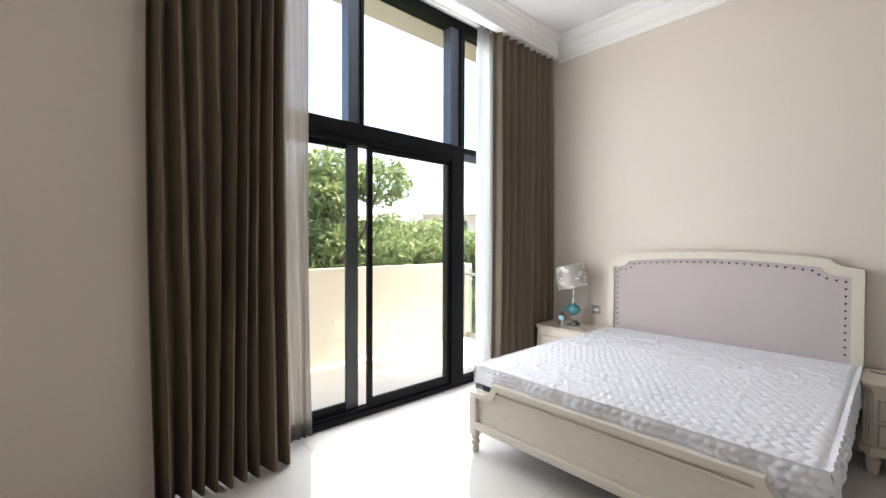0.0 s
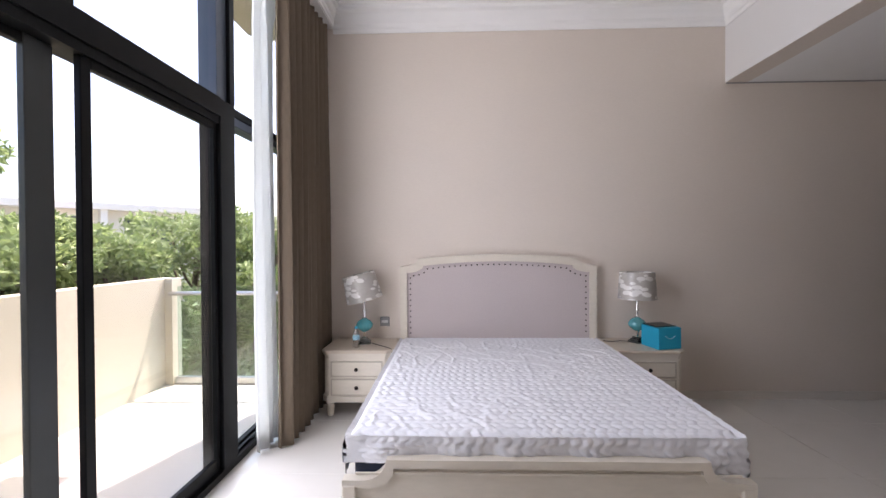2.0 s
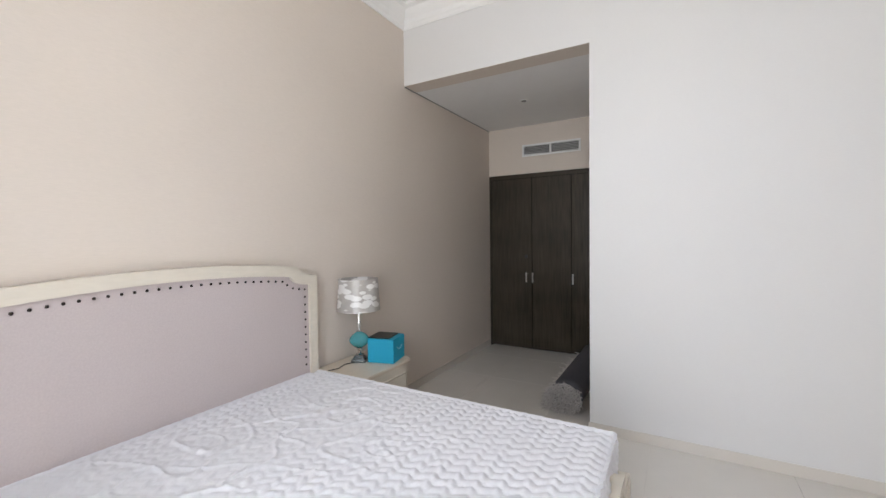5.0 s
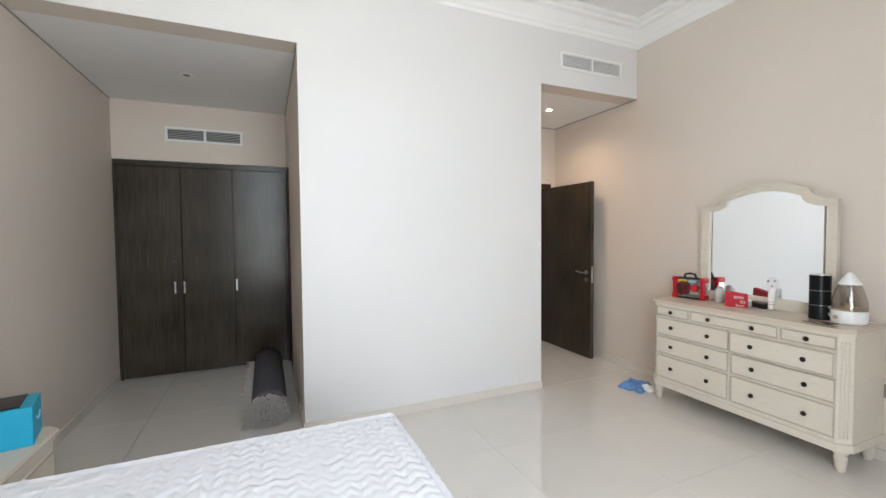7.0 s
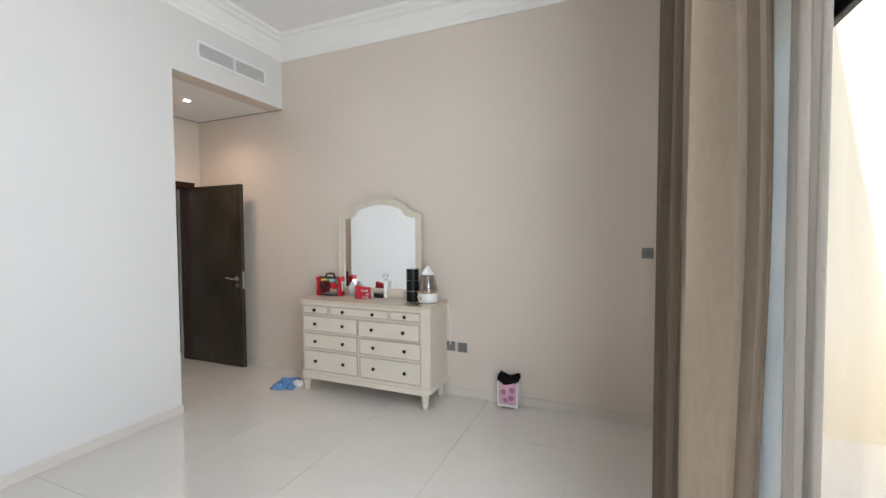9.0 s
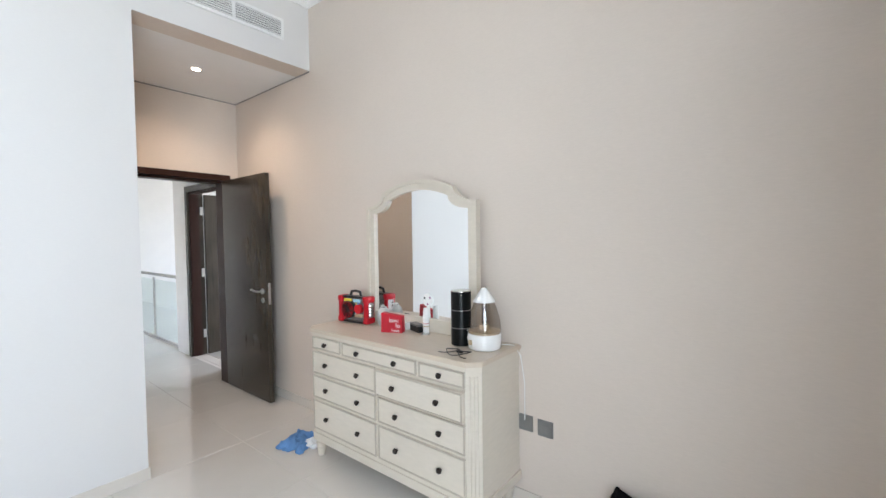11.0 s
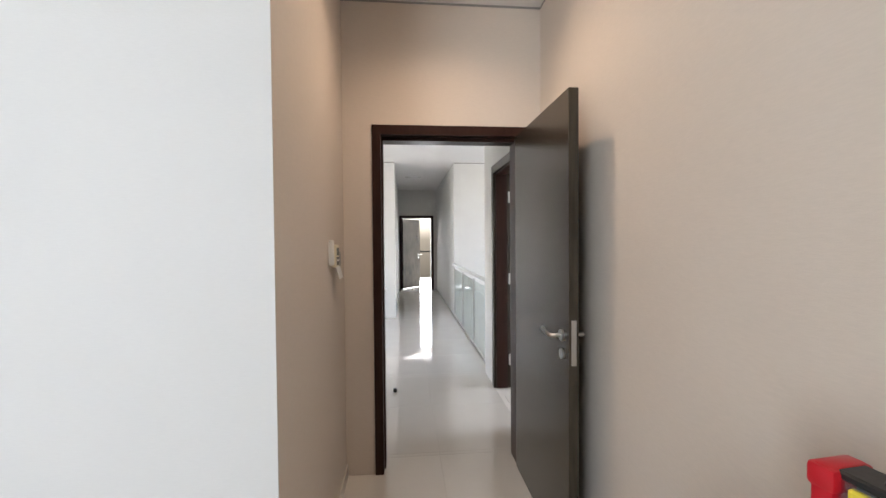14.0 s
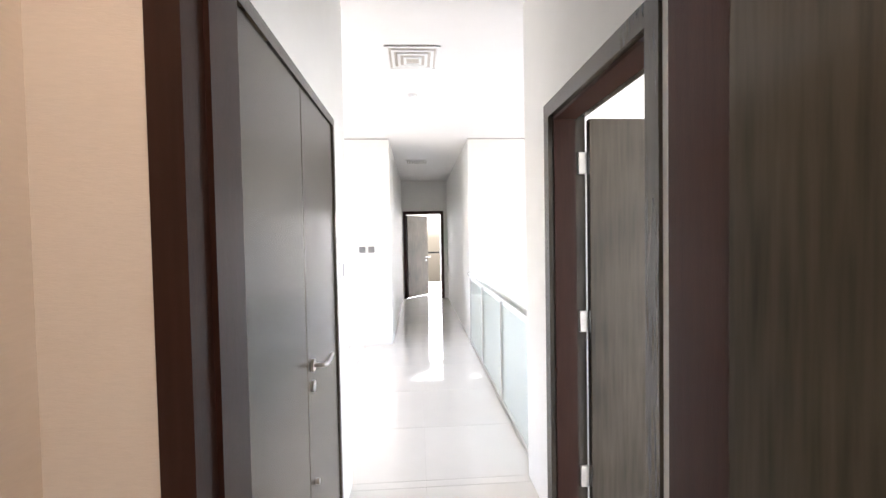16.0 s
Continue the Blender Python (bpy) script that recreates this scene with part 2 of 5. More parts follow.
def leaf_print_mat():
    """White leaf shapes printed on greige fabric under clear wrap."""
    m = mat("leaf_print_shade", (0.42, 0.39, 0.355), 0.35, var=0.12, scale=20, bump=0.35, bump_scale=14, coat=0.4)
    n, l = m.node_tree.nodes, m.node_tree.links
    b = n["Principled BSDF"]
    base = b.inputs["Base Color"].links[0].from_socket
    tc = n.new("ShaderNodeTexCoord")
    mp = n.new("ShaderNodeMapping")
    mp.inputs["Rotation"].default_value = (0.5, 0.35, 0.2)
    mp.inputs["Scale"].default_value = (11, 11, 24)
    vo = n.new("ShaderNodeTexVoronoi")
    vo.inputs["Scale"].default_value = 1.0
    rm = n.new("ShaderNodeMapRange")
    rm.inputs["From Min"].default_value = 0.50
    rm.inputs["From Max"].default_value = 0.44
    mx = n.new("ShaderNodeMix")
    mx.data_type = "RGBA"
    mx.inputs["B"].default_value = (0.74, 0.72, 0.69, 1)
    l.new(tc.outputs["Object"], mp.inputs[0])
    l.new(mp.outputs[0], vo.inputs["Vector"])
    l.new(vo.outputs["Distance"], rm.inputs["Value"])
    l.new(rm.outputs[0], mx.inputs["Factor"])
    l.new(base, mx.inputs["A"])
    l.new(mx.outputs["Result"], b.inputs["Base Color"])
    return m


M_SHADE = leaf_print_mat()
M_SPOT = emitter("lamp_glow", (1.0, 0.80, 0.58), 6.0)


# ---- mesh helpers ----
def box(bm, x0, x1, y0, y1, z0, z1, bevel=0.0, seg=1):
    r = bmesh.ops.create_cube(bm, size=1, matrix=Matrix.Translation(((x0 + x1) / 2, (y0 + y1) / 2, (z0 + z1) / 2)) @ Matrix.Diagonal((abs(x1 - x0), abs(y1 - y0), abs(z1 - z0), 1)))
    if bevel:
        es = list({e for v in r["verts"] for e in v.link_edges})
        bmesh.ops.bevel(bm, geom=es, offset=bevel, segments=seg, affect="EDGES", profile=0.5)
    return bm


def boxb(*a, **k):
    return box(bmesh.new(), *a, **k)


def cyl(bm, p, q, r, r2=None, seg=20):
    """A round bar or cone from p to q."""
    p, q = Vector(p), Vector(q)
    d = q - p
    m = Matrix.Translation((p + q) / 2) @ d.to_track_quat("Z", "Y").to_matrix().to_4x4()
    bmesh.ops.create_cone(bm, cap_ends=True, segments=seg, radius1=r, radius2=r if r2 is None else r2, depth=d.length, matrix=m)
    return bm


def cylb(*a, **k):
    return cyl(bmesh.new(), *a, **k)


def lathe(bm, prof, seg=28, c=(0, 0, 0), flute=0.0, nflute=12):
    """A turned shape from (radius, height) pairs."""
    rings = []
    for r, z in prof:
        ring = []
        for i in range(seg):
            a = 2 * math.pi * i / seg
            rr = max(r, 0.0004) * (1 + flute * math.cos(nflute * a))
            ring.append(bm.verts.new((c[0] + rr * math.cos(a), c[1] + rr * math.sin(a), c[2] + z)))
        rings.append(ring)
    for a, b in zip(rings, rings[1:]):
        for i in range(seg):
            bm.faces.new((a[i], a[(i + 1) % seg], b[(i + 1) % seg], b[i]))
    bm.faces.new(list(reversed(rings[0])))
    bm.faces.new(rings[-1])
    return bm


def prism(bm, pts, to3, depth):
    """Extrudes a flat outline; to3(u, v, w) places it, w runs from 0 to depth."""
    a = [bm.verts.new(to3(u, v, 0)) for u, v in pts]
    b = [bm.verts.new(to3(u, v, depth)) for u, v in pts]
    n = len(pts)
    bm.faces.new(list(reversed(a)))
    bm.faces.new(b)
    for i in range(n):
        bm.faces.new((a[i], a[(i + 1) % n], b[(i + 1) % n], b[i]))
    bmesh.ops.recalc_face_normals(bm, faces=bm.faces)
    return bm


def band(bm, outer, inner, to3, depth):
    """A frame between two outlines of as many points; open at both ends."""
    n = len(outer)
    vs = [[bm.verts.new(to3(*p, w)) for p in line] for line in (outer, inner) for w in (0, depth)]
    oa, ob, ia, ib = vs
    for i in range(n - 1):
        for q in ((oa[i], oa[i + 1], ob[i + 1], ob[i]), (ib[i], ib[i + 1], ia[i + 1], ia[i]), (ob[i], ob[i + 1], ib[i + 1], ib[i]), (ia[i], ia[i + 1], oa[i + 1], oa[i])):
            bm.faces.new(q)
    for i in (0, n - 1):
        bm.faces.new((oa[i], ob[i], ib[i], ia[i]))
    bmesh.ops.recalc_face_normals(bm, faces=bm.faces)
    return bm


def tube(bm, pts, r, seg=8):
    """A cord or bent bar along points."""
    pts = [Vector(p) for p in pts]
    rings = []
    for i, p in enumerate(pts):
        d = (pts[min(i + 1, len(pts) - 1)] - pts[max(i - 1, 0)]).normalized()
        q = d.to_track_quat("Z", "Y")
        rings.append([bm.verts.new(p + q @ Vector((r * math.cos(2 * math.pi * k / seg), r * math.sin(2 * math.pi * k / seg), 0))) for k in range(seg)])
    for a, b in zip(rings, rings[1:]):
        for k in range(seg):
            bm.faces.new((a[k], a[(k + 1) % seg], b[(k + 1) % seg], b[k]))
    bm.faces.new(list(reversed(rings[0])))
    bm.faces.new(rings[-1])
    bmesh.ops.recalc_face_normals(bm, faces=bm.faces)
    return bm


def mesh_of(name, bm, material, smooth=False):
    me = bpy.data.meshes.new(name)
    bm.to_mesh(me)
    bm.free()
    me.materials.append(material)
    if smooth:
        for p in me.polygons:
            p.use_smooth = True
    return me


def part(name, bm, material, parent, label="", smooth=False):
    ob = new(name, mesh_of(name, bm, material, smooth))
    ob.parent = parent
    if smooth:
        ob.data.set_sharp_from_angle(angle=radians(40))
    return tagged(ob, label) if label else ob


def thing(name, m, label, category, group="", kind=""):
    ob = new(name)
    ob.empty_display_size = 0.1
    ob.matrix_basis = m
    return tagged(ob, label, category, group, kind)


def solid(name, bm, material, label="", category="", kind="structure", group="", smooth=False):
    ob = new(name, mesh_of(name, bm, material, smooth))
    if smooth:
        ob.data.set_sharp_from_angle(angle=radians(40))
    return tagged(ob, label, category, group, kind)


def boxes(*rows):
    bm = bmesh.new()
    for r in rows:
        box(bm, *r)
    return bm


# ---- large structure ----
XL, XR = -0.875, 4.30            # dresser wall and bed wall
YS, YW = -1.09, 2.92             # front of the pillar, window plane
CEIL, LOW = 3.72, 2.967          # bedroom ceiling, lowered ceilings
YD = -2.45                      # face of the entry door wall
XP0, XP1 = 0.383, 2.60           # pillar between entry and wardrobe niche

solid("wall_west", boxes((XL - 0.2, XL, -2.65, 3.3, 0, CEIL + 0.1)), M_WALL, "beige textured wallpaper wall behind the dresser", "wall")
solid("wall_east", boxes((XR, XR + 0.25, -3.9, 3.06, -0.1, CEIL + 0.1)), M_WALL, "beige textured wallpaper wall behind the bed", "wall")
solid("wall_pillar", boxes((XP0, XP1, -2.64, YS, 0, CEIL + 0.1)), M_WALL, "wallpapered pillar between entry and wardrobe niche", "wall")
solid("wall_over_entry", boxes((XL, XP0, YS - 0.2, YS, LOW, CEIL + 0.1)), M_WALL, "wall above the entry passage", "wall")
solid("wall_over_niche", boxes((XP1, XR, YS - 0.2, YS, LOW, CEIL + 0.1)), M_WALL, "wall above the wardrobe niche", "wall")
solid("wall_niche_back", boxes((XP1 - 0.3, XR, -3.75, -3.65, 0, LOW + 0.1), (XP1 + 0.003, XR, -3.65, -3.10, 2.345, LOW)), M_WALL, "wall above the built-in wardrobe", "wall")
solid("wall_niche_side", boxes((XP1 - 0.2, XP1, -3.65, -3.10, 0, LOW + 0.1), (XP1 - 0.2, XP1, -3.10, -2.64, 2.28, LOW + 0.1)), M_WALL, "niche side wall with a dark door opening", "wall")
solid("wall_entry_door", boxes((0.185, XP0, YD - 0.155, YD, 0, LOW), (XL, -0.77, YD - 0.155, YD, 0, LOW), (-0.77, 0.185, YD - 0.155, YD, 2.18, LOW)), M_WALL, "beige wall round the bedroom door", "wall")
solid("ceiling", boxes((XL - 0.1, XR + 0.1, YS - 0.2, 2.62, CEIL, CEIL + 0.15)), M_CEIL, "smooth white bedroom ceiling", "ceiling")
solid("ceiling_entry", boxes((XL, XP0, -2.64, YS - 0.2, LOW, LOW + 0.12)), M_CEIL, "lowered white ceiling over the entry", "ceiling")
solid("ceiling_niche", boxes((XP1, XR, -3.65, YS - 0.2, LOW, LOW + 0.12)), M_CEIL, "lowered white ceiling over the wardrobe niche", "ceiling")
solid("beam_window", boxes((XL, XR, 2.60, 2.70, 3.538, CEIL + 0.1), (XL, XR, 2.70, 3.30, 3.64, CEIL + 0.1)), M_TRIM, "white plaster bulkhead with curtain pocket", "beam")

# thin sheets on the window-facing walls, coloured brighter as if lit
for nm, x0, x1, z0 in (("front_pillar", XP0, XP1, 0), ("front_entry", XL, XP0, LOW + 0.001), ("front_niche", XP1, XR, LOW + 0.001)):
    solid("wall_" + nm, boxes((x0, x1, YS - 0.001, YS + 0.004, z0, CEIL)), M_WALL_LIT, "ribbed wallpaper with window light painted in as a paler tone", "wall")
# no recess is modelled: proud grey strips carry the gap's shade as colour
GAP_SHADE = mat("painted_gap_shade", (0.30, 0.285, 0.27), 0.8, bump=0)
solid("trim_gap_entry", boxes((XL, XL + 0.004, YD, YS, LOW - 0.012, LOW), (XP0 - 0.004, XP0, YD, YS, LOW - 0.012, LOW), (XL, XP0, YD, YD + 0.004, LOW - 0.012, LOW)), GAP_SHADE, "thin strip coloured as the shade of a ceiling shadow gap", "trim")
solid("trim_gap_niche", boxes((XR - 0.004, XR, -3.1, YS, LOW - 0.012, LOW), (XP1, XP1 + 0.004, -3.1, YS, LOW - 0.012, LOW)), GAP_SHADE, "thin strip coloured as the shade of a ceiling shadow gap", "trim")


def crown_profile():
    return [(0, 0), (0.012, 0), (0.018, 0.03), (0.03, 0.045), (0.035, 0.075), (0.06, 0.105), (0.085, 0.15), (0.12, 0.165), (0.125, 0.19), (0.16, 0.20), (0.165, 0.232), (0, 0.232)]


Z0 = CEIL - 0.232
solid("trim_crown_south", prism(bmesh.new(), crown_profile(), lambda u, v, w: (XL + w, YS + u, Z0 + v), XR - XL), M_TRIM, "white moulded plaster crown", "moulding")
solid("trim_crown_west", prism(bmesh.new(), crown_profile(), lambda u, v, w: (XL + u, YS + w, Z0 + v), 2.60 - YS), M_TRIM, "white moulded plaster crown", "moulding")
solid("trim_crown_east", prism(bmesh.new(), crown_profile(), lambda u, v, w: (XR - u, YS + w, Z0 + v), 2.60 - YS), M_TRIM, "white moulded plaster crown", "moulding")
solid("trim_crown_window", prism(bmesh.new(), [(u * 0.7, v * 0.75 + 0.058) for u, v in crown_profile()], lambda u, v, w: (XL + w, 2.60 - u, Z0 + v), XR - XL), M_TRIM, "white moulded plaster crown", "moulding")


def skirting(name, rows):
    solid(name, boxes(*rows), M_SKIRT, "low cream tile skirting", "skirting")


SK, SH = 0.010, 0.075
skirting("baseboard_west", [(XL, XL + SK, YD, 2.90, 0, SH)])
skirting("baseboard_east", [(XR - SK, XR, -3.08, 2.90, 0, SH)])
skirting("baseboard_pillar", [(XP0, XP1, YS, YS + SK, 0, SH), (XP0 - SK, XP0, YD, YS + SK, 0, SH), (XP1, XP1 + SK, -2.60, YS + SK, 0, SH)])

# landing and corridor beyond the door
XC0, XC1 = -0.88, 0.24
YE, YF = -4.35, -7.75
solid("wall_corridor_closet", boxes((XC1, XC1 + 0.15, -2.785, YD - 0.155, 0, LOW), (XC1, XC1 + 0.15, YE, -3.99, 0, LOW), (XC1, XC1 + 0.15, -3.99, -2.785, 2.16, LOW), (XC1 + 0.6, XC1 + 0.7, YE, YD - 0.155, 0, LOW), (XC1 + 0.15, 3.0, YE, YE + 0.1, 0, LOW)), M_WHITE_WALL, "white corridor wall", "wall")
solid("wall_corridor_room", boxes((XC0 - 0.17, XC0, -2.90, YD - 0.155, 0, LOW), (XC0 - 0.17, XC0, YE, -3.925, 0, LOW), (XC0 - 0.17, XC0, -3.925, -2.90, 2.20, LOW)), M_WHITE_WALL, "white corridor wall with a doorway", "wall")
# side room window opening is made up, to let light in
solid("wall_side_room", boxes((-3.6, XC0 - 0.17, YE, YE + 0.1, -3.2, LOW), (-3.7, -3.6, YE, -3.95, 0, LOW), (-3.7, -3.6, -2.45, -2.0, 0, LOW), (-3.7, -3.6, -3.95, -2.45, 0, 0.6), (-3.7, -3.6, -3.95, -2.45, 2.4, LOW), (-3.6, XL - 0.2, -2.2, -2.1, 0, LOW)), M_WHITE_WALL, "pale wall of the side room with an added window opening", "wall")
solid("wall_landing_far", boxes((0.19, 3.0, YF - 0.15, YF, 0, LOW + 0.03), (-3.6, -0.95, YF - 0.15, YF, -3.2, LOW + 0.03)), M_WHITE_WALL, "white walls facing the landing", "wall")
# unseen landing and stair walls; their openings are added to light the hall
solid("wall_landing_side", boxes((3.0, 3.1, YF - 0.15, YE + 0.1, 0, 1.0), (3.0, 3.1, YF - 0.15, YE + 0.1, 2.2, LOW + 0.1), (3.0, 3.1, YF - 0.15, YF + 0.4, 1.0, 2.2), (3.0, 3.1, YE - 0.4, YE + 0.1, 1.0, 2.2)), M_WHITE_WALL, "unseen white wall with a window opening added for light", "wall")
solid("wall_stair", boxes((-3.7, -3.6, YF - 0.15, YE, -3.2, -0.6), (-3.7, -3.6, YF - 0.15, YE, 2.8, LOW + 0.1), (-3.7, -3.6, YF - 0.15, YF + 0.3, -0.6, 2.8), (-3.7, -3.6, YE - 0.3, YE, -0.6, 2.8)), M_WHITE_WALL, "unseen stairwell wall with a tall opening added for light", "wall")
solid("wall_far_corridor", boxes((0.19, 0.34, -12.15, YF - 0.15, 0, LOW + 0.03), (-1.10, -0.95, -12.15, YF - 0.15, 0, LOW + 0.03), (0.16, 3.0, -12.3, -12.15, 0, LOW + 0.03), (-3.0, -0.86, -12.3, -12.15, 0, LOW + 0.03), (-0.86, 0.16, -12.3, -12.15, 2.2, LOW + 0.03)), M_WHITE_WALL, "white far corridor walls", "wall")
solid("wall_far_room", boxes((-3.1, -3.0, -16, -12.15, 0, LOW), (3.0, 3.1, -16, -12.15, 0, LOW), (-3.0, 3.0, -16.1, -16, 2.75, LOW), (-3.0, -2.2, -16.1, -16, 0, 2.75), (2.2, 3.0, -16.1, -16, 0, 2.75)), M_WHITE_WALL, "white walls of the far room", "wall")
solid("ceiling_landing", boxes((-3.7, 3.1, -12.3, -2.1, LOW + 0.003, LOW + 0.13), (-3.1, 3.1, -16.1, -12.3, LOW + 0.003, LOW + 0.13)), M_CEIL, "white landing and corridor ceiling", "ceiling")
solid("floor_stairwell", boxes((-3.6, -0.95, YF, YE, -3.3, -3.2), (-0.97, -0.93, YF, YE, -0.25, -0.006)), M_TILE, "stairwell floor far below", "floor")

# same grey strip, coloured as the gap's shade
solid("trim_gap_landing", boxes((0.19, 3.0, YF, YF + 0.004, LOW - 0.012, LOW), (-3.6, -0.95, YF, YF + 0.004, LOW - 0.012, LOW), (-0.954, -0.95, -12.1, YF, LOW - 0.012, LOW)), GAP_SHADE, "thin strip coloured as the shade of a ceiling shadow gap", "trim")

# ---- floor tiles ----
floor = solid("floor", boxes((XL - 0.05, XR, -3.65, 3.06, -0.12, -0.004), (-0.93, 3.05, -16.0, -3.65, -0.12, -0.004), (-3.6, -0.93, YE, -2.1, -0.12, -0.004), (-3.0, -0.93, -16.0, -12.2, -0.12, -0.004), (-1.0, XL - 0.05, -12.2, YF, -0.12, -0.004)), M_GROUT, "glossy cream porcelain tile floor", "floor")
TS = 0.8
tile_mesh = mesh_of("tile", boxb(-TS / 2 + 0.0008, TS / 2 - 0.0008, -TS / 2 + 0.0008, TS / 2 - 0.0008, -0.006, 0, bevel=0.0008), M_TILE)


def tile_area(x0, x1, y0, y1):
    nx0, nx1 = math.floor((x0 + 0.22) / TS), math.ceil((x1 + 0.22) / TS)
    ny0, ny1 = math.floor((y0 + 3.48) / TS), math.ceil((y1 + 3.48) / TS)
    for i in range(nx0, nx1):
        for j in range(ny0, ny1):
            a0, a1 = max(x0, -0.22 + i * TS), min(x1, -0.22 + (i + 1) * TS)
            b0, b1 = max(y0, -3.48 + j * TS), min(y1, -3.48 + (j + 1) * TS)
            if a1 - a0 < 0.01 or b1 - b0 < 0.01:
                continue
            whole = a1 - a0 > TS - 0.001 and b1 - b0 > TS - 0.001
            if whole:
                t = new("tile", tile_mesh)
            else:
                hx, hy = (a1 - a0) / 2 - 0.0008, (b1 - b0) / 2 - 0.0008
                t = new("tile", mesh_of("tile", boxb(-hx, hx, -hy, hy, -0.006, 0, bevel=0.0008), M_TILE))
            t.location = ((a0 + a1) / 2, (b0 + b1) / 2, 0)
            t.parent = floor

# ---- balcony and outside ----
solid("balcony_floor", boxes((-1.2, 4.85, 3.045, 4.72, -0.25, -0.025)), M_BALTILE, "pale tiled balcony floor", "floor")
solid("wall_balcony_parapet", boxes((-1.2, 4.85, 4.57, 4.72, -0.025, 1.12), (4.70, 4.85, 4.49, 4.57, -0.025, 1.12)), M_PARAPET, "cream rendered balcony parapet", "parapet")
solid("wall_balcony_end", boxes((-1.35, -1.2, 3.06, 4.72, -0.25, 4.0)), M_PARAPET, "cream balcony side wall", "wall")
solid("roof_slab", boxes((-1.35, 4.9, 3.30, 3.72, 3.80, 4.1)), M_PARAPET, "cream roof overhang above the window", "roof")
solid("wall_window_west", boxes((XL, 0.50, 2.76, 3.06, 0, 3.64)), M_WALL, "wall beside the window behind the curtain", "wall")
solid("wall_window_east", boxes((4.12, XR, YW, 3.06, 0, 3.64)), M_WALL, "wall beside the window behind the curtain", "wall")
solid("wall_window_header", boxes((XL - 0.2, XR + 0.25, 3.06, 3.30, 3.56, 4.1)), M_PARAPET, "rendered header over the window", "wall")

rail = thing("balcony_railing", pose(4.76, 3.06, -0.025), "glass balcony balustrade with a steel handrail", "railing")
part("glass_panel", boxb(-0.006, 0.006, 0.02, 1.41, 0.06, 1.06), M_RAILGLASS, rail, "clear greenish glass panel").visible_shadow = False
part("handrail", cylb((-0.05, 0.0, 0.985), (-0.05, 1.47, 0.985), 0.022, seg=16), M_STEEL, rail, "brushed steel handrail", smooth=True)
part("bracket", tube(bmesh.new(), [(-0.05, 1.33, 0.97), (-0.05, 1.33, 0.92), (-0.008, 1.33, 0.90)], 0.009), M_STEEL, rail, smooth=True)
part("bracket", tube(bmesh.new(), [(-0.05, 0.3, 0.97), (-0.05, 0.3, 0.92), (-0.008, 0.3, 0.90)], 0.009), M_STEEL, rail, smooth=True)
part("channel", boxb(-0.03, 0.03, 0.0, 1.43, 0.0, 0.075, bevel=0.004), M_STEEL, rail)

ground = solid("ground", boxes((-400, 400, 3.2, 600, -3.7, -3.55)), M_GROUND, "sandy ground below the balcony", "ground")


def leaf_cloud(bm, rng, blobs, count, size):
    tot = sum(b[3] ** 2 for b in blobs)
    for bx, by, bz, br in blobs:
        for _ in range(int(count * br * br / tot)):
            d = Vector((rng.gauss(0, 1), rng.gauss(0, 1), rng.gauss(0, 1))).normalized() * br * (0.55 + 0.5 * rng.random())
            d.z *= 0.75
            c = Vector((bx, by, bz)) + d
            up = Vector((rng.gauss(0, 1), rng.gauss(0, 1), rng.gauss(0.7, 1))).normalized()
            ax = up.orthogonal().normalized()
            ax.rotate(Matrix.Rotation(rng.random() * 6.28, 3, up))
            bi = up.cross(ax)
            s = size * (0.6 + 0.8 * rng.random())
            v = [bm.verts.new(c + ax * a * s + bi * b * s + up * h * s) for a, b, h in ((-1, 0, -0.15), (-0.2, -0.38, 0), (0.7, -0.25, 0), (1.15, 0, -0.2), (0.7, 0.25, 0), (-0.2, 0.38, 0))]
            bm.faces.new(v)


def tree(x, y, top, spread, seed, label, leaves=9500, size=0.085):
    rng = random.Random(seed)
    base = -3.55
    t = thing("tree", pose(x, y, base), label, "tree", "trees behind the balcony")
    h = top - base
    bm = bmesh.new()
    tube(bm, [(0, 0, 0), (0.08, 0.03, h * 0.3), (0.0, 0.1, h * 0.55), (0.05, 0, h * 0.8)], 0.10, 10)
    limbs, blobs = [], []
    for k in range(13):
        a = k * 2.4 + rng.random()
        r = spread * (0.35 + 0.6 * rng.random())
        z = h * (0.38 + 0.53 * rng.random())
        tip = (r * math.cos(a), r * math.sin(a), z)
        tube(bm, [(0.03, 0.03, h * (0.3 + 0.03 * k)), (tip[0] * 0.5, tip[1] * 0.5, z * 0.8), tip], 0.035, 6)
        blobs.append((*tip, spread * (0.26 + 0.22 * rng.random())))
    blobs.append((0, 0, h * 0.93 - spread * 0.2, spread * 0.36))
    part("trunk", bm, M_BARK, t, smooth=True)
    cr = bmesh.new()
    leaf_cloud(cr, rng, blobs, leaves, size)
    part("crown", cr, M_LEAF, t, "uneven crown of green leaves")


